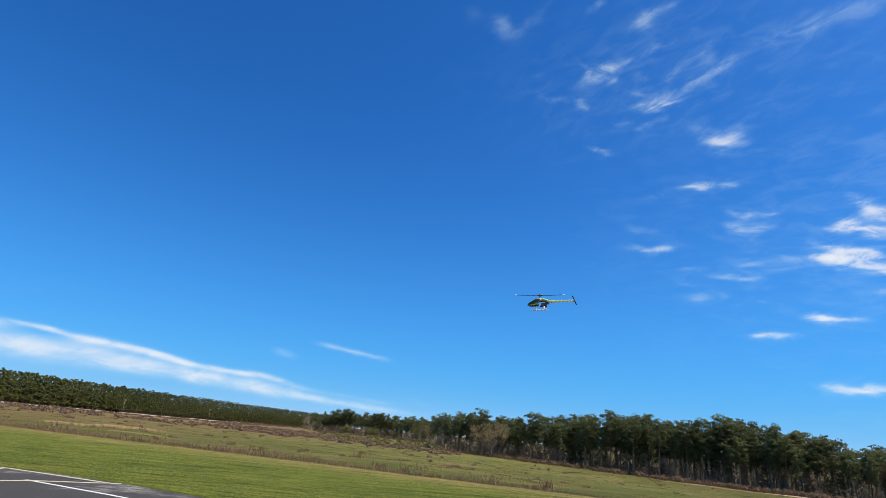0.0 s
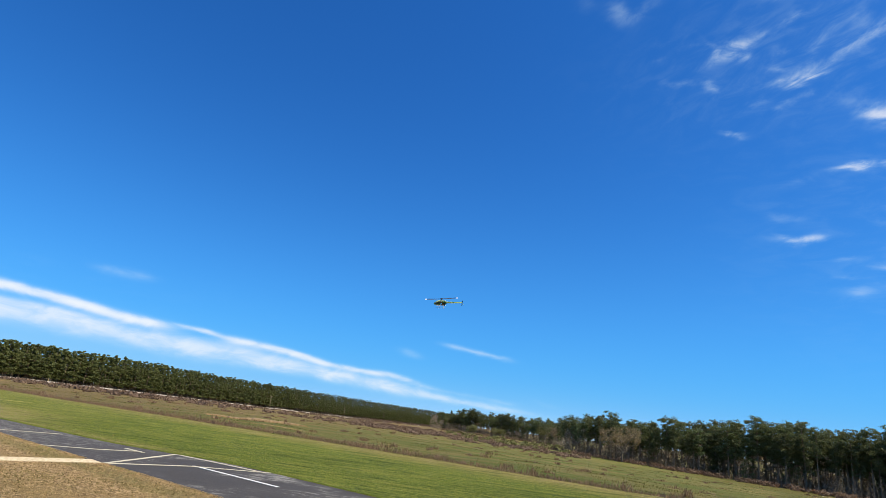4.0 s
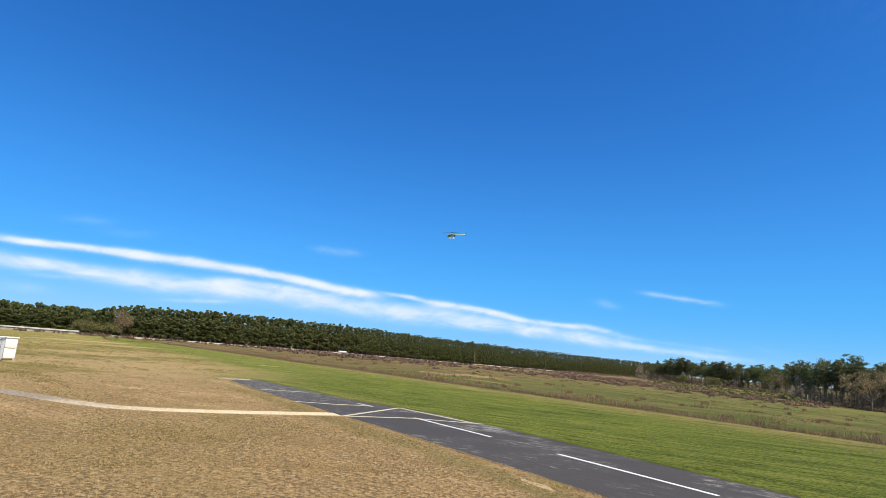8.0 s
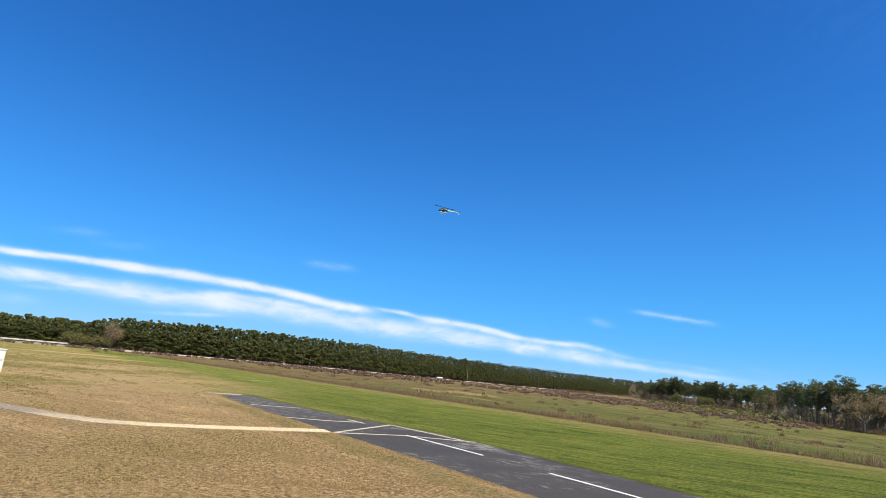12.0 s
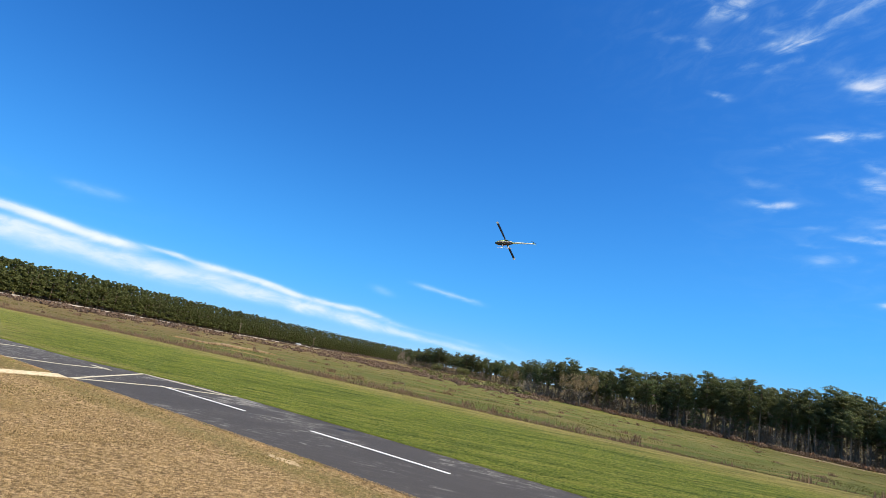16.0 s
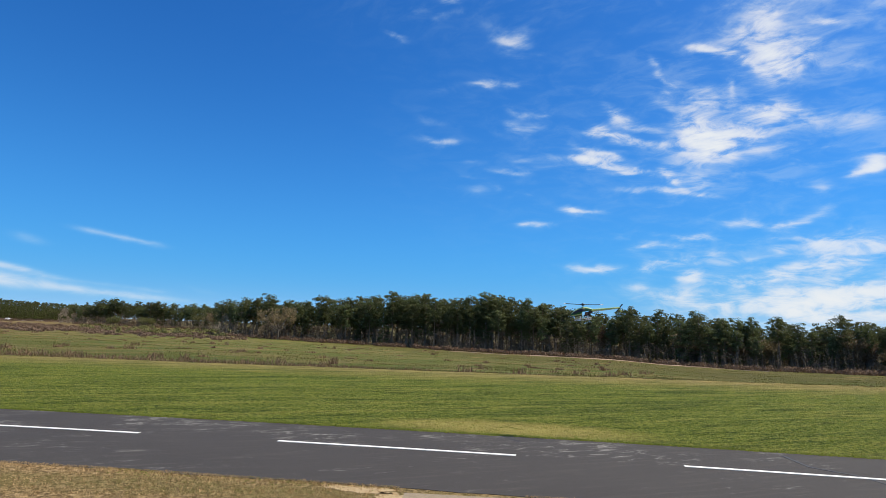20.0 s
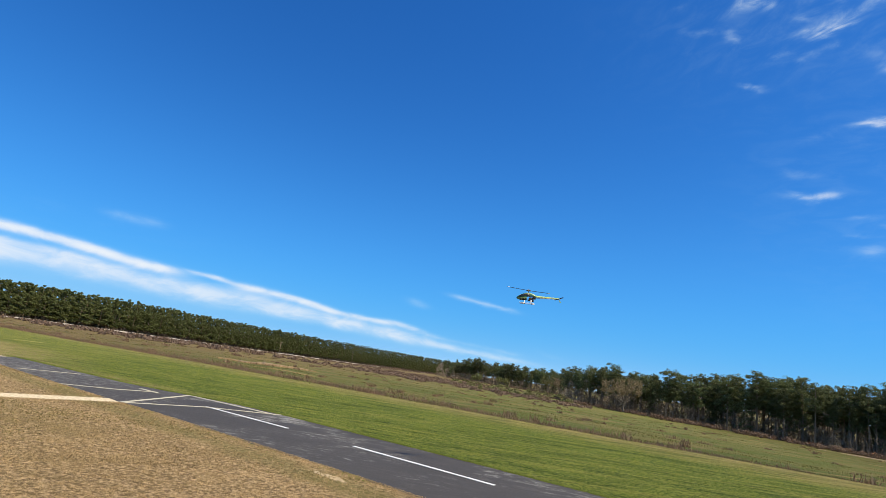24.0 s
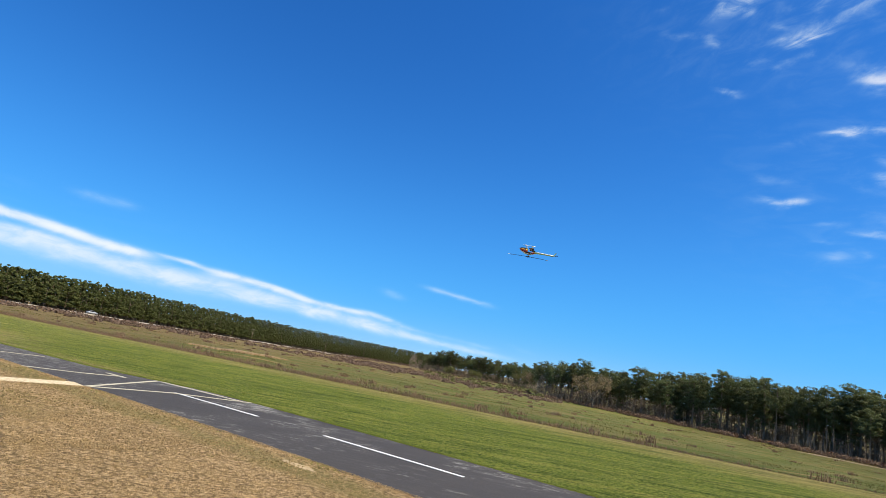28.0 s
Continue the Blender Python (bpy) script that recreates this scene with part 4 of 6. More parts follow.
def limb(a, b, r0, r1, sides=4):
    """A thin tapered limb from a to b, as triangles."""
    a, b = np.array(a, float), np.array(b, float)
    d = b - a
    d /= np.linalg.norm(d)
    u = np.cross(d, [0.3, 0.1, 1.0])
    u /= np.linalg.norm(u)
    w = np.cross(d, u)
    v, f = [], []
    for p, r in ((a, r0), (b, r1)):
        for i in range(sides):
            t = 2 * math.pi * i / sides
            v.append(p + r * (u * math.cos(t) + w * math.sin(t)))
    for i in range(sides):
        j = (i + 1) % sides
        f += [(i, j, sides + j), (i, sides + j, sides + i)]
    return np.array(v), np.array(f)


def pine(seed, tall=18.0, base=0.44, reach=2.7, limbs=30, per=76, size=0.29, foliage=None, label=""):
    """A mature pine: long bare trunk, ragged crown of clumps on limbs."""
    rng = np.random.default_rng(seed)
    sway = rng.normal(0, 0.25, 2)
    def axis(k):
        return np.array([sway[0] * k * k, sway[1] * k * k, tall * k])
    ks = np.linspace(0, 0.98, 7)
    wood = [stem([axis(k) for k in ks], [0.23 * (1 - 0.82 * k) for k in ks])]
    centres, radii = [], []
    for i in range(limbs):
        k = base + (0.97 - base) * (i + rng.uniform(0, 1)) / limbs
        q = (k - base) / (1 - base)
        out = reach * math.sqrt(max(0.06, 1 - ((q - 0.42) / 0.64) ** 2)) * rng.uniform(0.35, 1.15)
        a = i * 2.4 + rng.uniform(-0.5, 0.5)
        p = axis(k)
        e = p + np.array([math.cos(a) * out, math.sin(a) * out, out * rng.uniform(-0.05, 0.35)])
        wood.append(limb(p, e, 0.07 * (1.2 - q), 0.02))
        for m in ((0.4, 0.7), (0.72, 0.8), (1.0, 0.85)) if out > 1.4 else ((0.5, 0.75), (1.0, 0.8)):
            c = p + (e - p) * m[0] + rng.normal(0, 0.3, 3)
            s = m[1] * rng.uniform(0.7, 1.35) * (0.80 + 0.2 * out / 2)
            centres.append(c)
            radii.append((s, s, s * 0.60))
    centres.append(axis(0.99))
    radii.append((1.15, 1.15, 0.85))
    # a few dead stubs on the bare trunk
    for i in range(5):
        k, a = rng.uniform(0.08, base), rng.uniform(0, 6.28)
        p = axis(k)
        wood.append(limb(p, p + np.array([math.cos(a), math.sin(a), 0.1]) * rng.uniform(0.5, 1.3), 0.035, 0.01))
    root = new("pine_tree")
    v, f = join(*wood)
    trunk = new("trunk", mesh_of("trunk", v, f, BARK))
    cv, cf = tufts(rng, centres, radii, per, size)
    far_crown = tufts(rng, centres, radii, 12, size * 2.3)
    crown = new("crown", mesh_of("crown", cv, cf, foliage or NEEDLE))
    trunk.parent = crown.parent = root
    return tagged(root, label, "tree", "trees at the field's far side"), (v, f), far_crown


def broadleaf(seed, tall, spread, foliage, bark, name, label, per=44, size=0.32):
    """A bare or budding hardwood: forked trunk, fan of rising limbs, a haze of twigs."""
    rng = np.random.default_rng(seed)
    wood = [stem([(0, 0, 0), (0.05, 0, tall * 0.15), (0.1, 0.05, tall * 0.3)], [0.24, 0.2, 0.16])]
    centres, radii = [], []
    for i in range(13):
        a = i * 2.4 + rng.uniform(-0.4, 0.4)
        p = np.array([0.05, 0.02, tall * rng.uniform(0.14, 0.3)])
        out = spread * rng.uniform(0.3, 1.0)
        e = np.array([math.cos(a) * out, math.sin(a) * out, tall * rng.uniform(0.5, 0.97) * (1 - 0.42 * (out / spread) ** 2)])
        mid = (p + e) / 2 + rng.normal(0, 0.3, 3)
        wood += [limb(p, mid, 0.11, 0.07), limb(mid, e, 0.07, 0.025)]
        for _ in range(9):
            k = rng.uniform(0.0, 1.0)
            s = mid + (e - mid) * k
            t = s + rng.normal(0, 1.0, 3) * np.array([0.9, 0.9, 0.5]) + np.array([0, 0, 0.7])
            wood.append(limb(s, t, 0.03, 0.01, 3))
            centres.append(t)
            radii.append((0.95, 0.95, 0.75))
    root = new(name)
    v, f = join(*wood)
    trunk = new("trunk", mesh_of("trunk", v, f, bark))
    v, f = leaves(rng, centres, radii, per, size)
    crown = new("crown", mesh_of("crown", v, f, foliage))
    trunk.parent = crown.parent = root
    return tagged(root, label, "tree", "trees at the field's far side")


# crown-top elevation and distance of the far wood, by azimuth
TOPS = [(-12.3, 0.95), (-9.3, 1.55), (-5.0, 1.4), (-1.0, 1.45), (-0.3, 1.9), (3.4, 2.5), (6.0, 2.0), (9.0, 2.7), (12.0, 2.8), (15.9, 3.15),
        (19.0, 3.4), (21.0, 2.75), (24.3, 3.4), (27.1, 3.35), (31.5, 2.6), (36.3, 1.95), (38.9, 2.35), (42.9, 2.1), (47.5, 1.7), (51.8, 1.8), (55.0, 1.85), (58.0, 1.4), (75.0, 1.4)]
LINE = [(-12.5, 420.0), (-6.0, 400.0), (-1.0, 385.0), (-0.2, 250.0), (6.0, 232.0), (20.0, 208.0), (35.0, 196.0), (48.0, 194.0), (60.0, 190.0), (76.0, 190.0)]


def table(rows, k):
    return float(np.interp(k, [r[0] for r in rows], [r[1] for r in rows]))


def wood_on_the_right():
    rng = np.random.default_rng(11)
    kinds = [pine(100 + i, label=l, **o) for i, (l, o) in enumerate((
        ("tall dark green pine with a ragged rounded crown", {}),
        ("tall dark pine with a long bare trunk and high crown", {"base": 0.55, "reach": 2.8, "limbs": 24}),
        ("broad dark green pine with low full limbs", {"base": 0.22, "reach": 3.2, "limbs": 36}),
        ("slender dark pine with an open tufted crown", {"base": 0.46, "reach": 2.3, "limbs": 25, "per": 80}),
        ("dense dark green pine with limbs almost to the ground", {"base": 0.10, "reach": 3.2, "limbs": 40}),
        ("tall pine with an uneven leaning crown", {"base": 0.40, "reach": 3.1, "limbs": 30})))]
    first = {k: True for k in range(len(kinds))}
    deep_wood, deep_crowns = [], []
    for row, (back, gap) in enumerate(((0.0, 1.0), (4.5, 0.9), (9.5, 1.05), (16.0, 1.1), (26.0, 1.3))):
        az = -12.3 + row * 0.3
        while az < 76.0:
            d = table(LINE, az) + back + rng.uniform(-2.5, 2.5)
            x, y = d * math.sin(radians(az)), d * math.cos(radians(az))
            z = float(fall(x, y))
            top = math.tan(radians(table(TOPS, az))) * d + 1.75 - z
            tall = top * (rng.uniform(0.62, 1.04) if row < 2 else rng.uniform(0.70, 0.99))
            k = int(rng.choice(6, p=(0.24, 0.23, 0.06, 0.18, 0.05, 0.24)))
            if az > 36 and rng.uniform() < 0.5:
                k = (2, 4)[int(rng.integers(0, 2))]
            s = tall / 18.0
            wide = s * rng.uniform(1.0, 1.5)
            m = Matrix.Translation((x, y, z - 0.1)) @ Matrix.Rotation(rng.uniform(0, 6.28), 4, "Z") @ Matrix.Diagonal((wide, wide, s, 1))
            tree, trunk, crown = kinds[k]
            if row > 1:
                turn = np.array(m.to_3x3()).T
                deep_wood.append((trunk[0] @ turn + np.array(m.translation), trunk[1]))
                deep_crowns.append((crown[0] @ turn + np.array(m.translation), crown[1]))
            elif first[k]:
                first[k], tree.matrix_basis = False, m
            else:
                copy_thing(tree, m @ Matrix.Diagonal((*tree.scale, 1)).inverted())
            az += gap * rng.uniform(0.45, 1.55) * 200.0 / d * (1.0 if az < 40 else 1.1)
    tagged(new("deep_wood_trunks", mesh_of("deep_wood_trunks", *join(*deep_wood), BARK)), "crowded pine trunks behind the wood's front trees", "trees", kind="stuff")
    tagged(new("deep_wood_crowns", mesh_of("deep_wood_crowns", *join(*deep_crowns), NEEDLE)), "dark pine crowns behind the wood's front trees", "trees", kind="stuff")


def hardwoods():
    spots = [(4.8, 222.0, 15.0, 10.0, PALE_BUD, PALE_BARK, "budding_tree", "broad bare hardwood with brownish spring buds"),
             (-2.2, 372.0, 13.0, 6.5, OLIVE, PALE_BARK, "leafing_tree", "pale olive hardwood coming into leaf"),
             (-1.0, 360.0, 12.0, 6.5, PALE_BUD, PALE_BARK, "budding_tree", "greyish budding hardwood beside dark pines"),
             (35.9, 200.0, 12.5, 3.2, BUD, PALE_BARK, "bare_tree", "tall thin bare tree in a gap of the pines"),
             (56.0, 193.0, 10.5, 4.0, BUD, PALE_BARK, "bare_tree", "bare brown hardwood before the dark wood"),
             (61.0, 193.0, 10.5, 4.0, BUD, PALE_BARK, "bare_tree", "bare brown hardwood before the dark wood"),
             (51.5, 196.0, 10.5, 4.0, OLIVE, PALE_BARK, "leafing_tree", "dull olive hardwood in the dark wood"),
             (-60.5, 243.0, 11.0, 3.4, PALE_BUD, PALE_BARK, "bare_tree", "tall bare tree standing before the plantation"),
             (-6.5, 385.0, 7.0, 5.0, OLIVE, PALE_BARK, "leafing_tree", "low yellow-green tree at the wood's edge"),
             (-63.3, 239.0, 5.5, 4.6, OLIVE, PALE_BARK, "leafing_tree", "low yellow-green tree before the plantation"),
             (-61.6, 241.0, 5.0, 4.2, OLIVE, PALE_BARK, "leafing_tree", "low yellow-green tree before the plantation"),
             (-9.0, 380.0, 6.0, 4.5, OLIVE, PALE_BARK, "leafing_tree", "low yellow-green tree at the wood's edge")]
    rng = np.random.default_rng(61)
    for az in np.arange(43.0, 67.0, 2.4):
        spots.append((az + rng.uniform(-0.8, 0.8), table(LINE, az) + rng.uniform(-2, 4), rng.uniform(8.5, 11.5), rng.uniform(2.6, 4.0), BUD, PALE_BARK, "bare_tree", "thin bare brown hardwood among dark pines"))
    for i, (az, d, tall, spread, foliage, bark, name, label) in enumerate(spots):
        ob = broadleaf(300 + i, tall, spread, foliage, bark, name, label, per=18 if i == 7 else 30)
        x, y = d * math.sin(radians(az)), d * math.cos(radians(az))
        ob.matrix_basis = pose(x, y, float(fall(x, y)) - 0.1, 0, 0, 40 * i)


def boughs(rng, x, y, z, tall, n, cs, rs):
    """Tiers of flattened clumps up a planted pine, into the two lists."""
    for i in range(n):
        k = 0.16 + 0.82 * (i + rng.uniform(0, 1)) / n
        a, out = rng.uniform(0, 6.28), 2.3 * min(1.0, (1.03 - k) / 0.26) * rng.uniform(0.35, 1.1)
        cs.append((x + math.cos(a) * out, y + math.sin(a) * out, z + tall * k))
        s = (1.08 - 0.5 * k) * rng.uniform(0.8, 1.25)
        rs.append((s, s, s * 0.46))


def young_pine(seed, label):
    """A planted pine of 13 m: slim straight trunk, tiers of boughs from a quarter of its height."""
    rng = np.random.default_rng(seed)
    cs, rs = [], []
    boughs(rng, 0, 0, 0, 13.0, 42, cs, rs)
    root = new("planted_pine")
    wood = [stem([(0, 0, 0), (0.03, 0, 6.0), (0, 0, 12.4)], [0.14, 0.10, 0.03], 6)]
    wood += [limb((0, 0, c[2] - 0.3), c, 0.035, 0.012, 3) for c in cs]
    trunk = new("trunk", mesh_of("trunk", *join(*wood), BARK))
    crown = new("crown", mesh_of("crown", *tufts(rng, cs, rs, 38, 0.52), YOUNG_NEEDLE))
    trunk.parent = crown.parent = root
    return tagged(root, label, "tree", "planted pines along the far road")


def plantation():
    """Even-aged pines in rows beyond the road: the front row tree by tree, those behind past counting."""
    rng = np.random.default_rng(21)
    wood, cs, rs = [], [], []
    kinds = [young_pine(500 + i, l) for i, l in enumerate(("slim planted pine with even green boughs", "slim planted pine with a pointed green crown",
             "planted pine with drooping olive boughs", "planted pine with a dense dark green crown", "slim straight planted pine in an even row"))]
    first = [True] * len(kinds)
    for row in range(5):
        d = -60.0
        while d < 640.0:
            x, y, turn = along_road(max(d, 0.0))
            if d < 0:
                x, y = x + d * math.cos(radians(turn)), y + d * math.sin(radians(turn))
            off = 15.0 + 3.6 * row + rng.uniform(-1.0, 1.0)
            x, y = x - off * math.sin(radians(turn)), y + off * math.cos(radians(turn))
            az = math.degrees(math.atan2(x, y))
            z = float(fall(x, y))
            dist = math.hypot(x, y)
            tall = float(np.interp(az, (-62.5, -60.5, -50.0, -40.0), (9.6, 12.2, 13.6, 15.0))) * rng.uniform(0.93, 1.05)
            if row == 0 and d > -20:
                k, wide = int(rng.integers(0, len(kinds))), rng.uniform(0.9, 1.2)
                m = Matrix.Translation((x, y, z - 0.05)) @ Matrix.Rotation(rng.uniform(0, 6.28), 4, "Z") @ Matrix.Diagonal((wide, wide, tall / 13.0, 1))
                if first[k]:
                    first[k], kinds[k].matrix_basis = False, m
                else:
                    copy_thing(kinds[k], m)
            else:
                wood.append(stem([(x, y, z), (x, y, z + tall * 0.95)], [0.13, 0.04], 4))
                boughs(rng, x, y, z, tall, 22 if dist < 420 and row < 2 else 17, cs, rs)
            d += (2.5 if dist < 420 else 3.6) * rng.uniform(0.85, 1.15)
    v, f = join(*wood)
    tagged(new("plantation_trunks", mesh_of("plantation_trunks", v, f, BARK)), "rows of slim straight trunks of planted pines", "trees", kind="stuff")
    v, f = tufts(rng, cs, rs, 24, 0.85)
    tagged(new("plantation_crowns", mesh_of("plantation_crowns", v, f, YOUNG_NEEDLE)), "dense even green crowns of planted pines", "trees", kind="stuff")


def plantation_floor():
    """Dark understorey within the planted rows."""
    rng = np.random.default_rng(22)
    cs, rs = [], []
    for _ in range(3200):
        x, y, turn = along_road(rng.uniform(0, 660))
        off = rng.uniform(26, 60)
        x, y = x - off * math.sin(radians(turn)), y + off * math.cos(radians(turn))
        r = rng.uniform(1.0, 2.2)
        cs.append((x, y, float(fall(x, y)) + rng.uniform(0.0, 6.5)))
        rs.append((r, r, r))
    v, f = leaves(rng, cs, rs, 16, 1.5)
    tagged(new("plantation_understorey", mesh_of("plantation_understorey", v, f, THICKET)), "dull brown understorey between the planted pines", "shrubs", kind="stuff")


def undergrowth():
    """Brush and scrub along the foot of the woods, and thickets in the meadow."""
    rng = np.random.default_rng(31)
    def band(n, az0, az1, near, far, r0, r1, flat):
        cs, rs = [], []
        for _ in range(n):
            az = rng.uniform(az0, az1)
            if near >= 0 and noise.noise(Vector((az * 0.7, 0.0, r1))) + 0.5 * noise.noise(Vector((az * 2.3, 4.0, r1))) < rng.uniform(-0.75, 0.3):
                continue
            d = table(LINE, az) - rng.uniform(near, far)
            x, y = d * math.sin(radians(az)), d * math.cos(radians(az))
            r = rng.uniform(r0, r1)
            cs.append((x, y, float(fall(x, y)) + r * 0.5))
            rs.append((r, r, r * flat))
        return cs, rs
    v, f = tufts(rng, *band(3400, -12, 76, 0, 15, 0.35, 1.25, 0.85), 46, 0.36)
    tagged(new("wood_edge_brush", mesh_of("wood_edge_brush", v, f, BRUSH)), "tangled purple-brown brush along the wood's foot", "shrubs", kind="stuff")
    cs, rs = band(4200, -13, 77, -45, -1, 0.8, 1.9, 0.9)
    cs = [(x, y, z + 8.5 * rng.uniform(0, 1) ** 1.5) for x, y, z in cs]
    v, f = leaves(rng, cs, rs, 34, 0.6)
    tagged(new("wood_interior", mesh_of("wood_interior", v, f, THICKET)), "dull bare brown understorey within the pine wood", "shrubs", kind="stuff")
    stems = []
    for _ in range(2600):
        az = rng.uniform(-12, 76)
        d = table(LINE, az) + rng.uniform(-9, 14)
        x, y = d * math.sin(radians(az)), d * math.cos(radians(az))
        z, tall = float(fall(x, y)) - 0.1, rng.uniform(2.0, 7.5)
        lean = rng.normal(0, 0.09 * tall, 2)
        top = np.array([x + lean[0], y + lean[1], z + tall])
        stems.append(limb((x, y, z), top, 0.055, 0.015, 3))
        for _ in range(4):
            k = rng.uniform(0.3, 0.9)
            p = np.array([x, y, z]) * (1 - k) + top * k
            stems.append(limb(p, p + rng.normal(0, 0.22 * tall * (1.1 - k), 3) * np.array([1, 1, 0.3]) + np.array([0, 0, 0.16 * tall]), 0.028, 0.008, 3))
    tagged(new("saplings", mesh_of("saplings", *join(*stems), PALE_BARK)), "bare grey saplings along the foot of the wood", "saplings", kind="stuff")
    v, f = leaves(rng, *band(150, 6, 36, 2, 12, 0.5, 1.3, 0.7), 30, 0.3)
    tagged(new("rust_scrub", mesh_of("rust_scrub", v, f, RUST)), "rust-brown oak scrub before the pines", "shrubs", kind="stuff")
    cs, rs = [], []
    for _ in range(560):
        d = rng.uniform(20, 640)
        x, y, turn = along_road(d)
        off = (rng.uniform(16, 50) if d < 400 else rng.uniform(7, 24)) * (1 if d > 120 else 0.6)
        x, y = x + off, y - off * 0.25
        r = rng.uniform(0.3, 0.9) if d < 400 else rng.uniform(0.7, 1.7)
        cs.append((x, y, float(fall(x, y)) + r * 0.35))
        rs.append((r * 1.6, r * 1.6, r * 0.6))
    v, f = tufts(rng, cs, rs, 60, 0.45)
    tagged(new("roadside_brush", mesh_of("roadside_brush", v, f, BRUSH)), "brown brush between the road and the meadow", "shrubs", kind="stuff")
    cs, rs = [], []
    for _ in range(1300):
        az, d = rng.uniform(-48, 6), 130 + 200 * rng.uniform(0, 1) ** 0.8
        x, y = d * math.sin(radians(az)), d * math.cos(radians(az))
        if noise.noise(Vector((x * 0.012, y * 0.025, 1.0))) < -0.08 or x < -150:
            continue
        r = rng.uniform(0.4, 1.1)
        cs.append((x, y, float(fall(x, y)) + r * 0.25))
        rs.append((r * 1.8, r * 1.8, r * 0.55))
    v, f = tufts(rng, cs, rs, 60, 0.55)
    tagged(new("meadow_brush", mesh_of("meadow_brush", v, f, BRUSH)), "low purple-brown brush across the far meadow", "shrubs", kind="stuff")
    cs, rs = [], []
    for _ in range(70):
        az, d = rng.uniform(-12, 0), rng.uniform(200, 350)
        x, y = d * math.sin(radians(az)), d * math.cos(radians(az))
        r = rng.uniform(0.8, 2.0)
        cs.append((x, y, float(fall(x, y)) + r * 0.4))
        rs.append((r, r, r * 0.7))
    v, f = tufts(rng, cs, rs, 70, 0.6)
    tagged(new("green_thicket", mesh_of("green_thicket", v, f, OLIVE)), "low yellow-green thicket in the far meadow", "shrubs", kind="stuff")


def meadow_weeds():
    rng = np.random.default_rng(41)
    # the patchy fringe of dry weeds along the mown edge, thinning out to the right
    n = 110000
    x = rng.uniform(-120, 48, n)
    s = rng.exponential(1.3, n)
    clump = np.array([noise.noise(Vector((a * 0.13, b * 0.3, 3.0))) + 0.6 * noise.noise(Vector((a * 0.6, b * 0.6, 8.0))) for a, b in zip(x[::8], s[::8])]).repeat(8)[:n]
    x = x + rng.normal(0, 0.25, n)
    keep = rng.uniform(-0.08, 0.38, n) < clump - np.where(x > 2, 0.12, 0.0)
    x, s, clump = x[keep], s[keep], clump[keep]
    y = mown_edge(x) + 0.5 + s
    tall = (0.12 + 0.6 * np.clip(clump + 0.1, 0, 1)) * rng.uniform(0.35, 1.0, len(x)) * np.interp(x, (-40, -25, 2, 8, 14), (0.65, 0.72, 0.62, 0.34, 0.22))
    v, f = blades(rng, x, y, fall(x, y) - 0.02, tall, 0.034, 0.6)
    tagged(new("weed_fringe", mesh_of("weed_fringe", v, f, REED)), "dry pinkish-brown weeds fringing the mown grass", "weeds", kind="stuff")
    # low grass through the meadow, and dark tufts scattered over it
    for count, each, name, mat, height, label in ((60000, 40, "meadow_grass", WEED, 0.11, "rough green meadow grass beyond the mown field"),
                                                  (11000, 44, "meadow_reeds", REED, 0.34, "scattered brown weed tufts in the meadow")):
        hubs = count // each
        a = np.radians(rng.uniform(-62, 66 if mat is WEED else 40, hubs))
        lim = np.cos(a) + 0.42 * np.sin(a)
        d = 25.8 / np.maximum(lim, 0.2) + 1.0 + rng.uniform(0, 1, hubs) ** 1.5 * 140
        r = rng.uniform(0.3, 1.2, hubs) if mat is WEED else rng.uniform(0.12, 0.35, hubs)
        x = np.repeat(d * np.sin(a), each) + rng.normal(0, 1, count) * np.repeat(r, each)
        y = np.repeat(d * np.cos(a), each) + rng.normal(0, 0.6, count) * np.repeat(r, each)
        d = np.repeat(d, each)
        h = np.repeat(rng.uniform(0.5, 1.3, hubs), each)
        v, f = blades(rng, x, y, fall(x, y) - 0.02, height * h * rng.uniform(0.4, 1.1, count), 0.03 + d * 0.0006, 0.8)
        tagged(new(name, mesh_of(name, v, f, mat)), label, "weeds", kind="stuff")


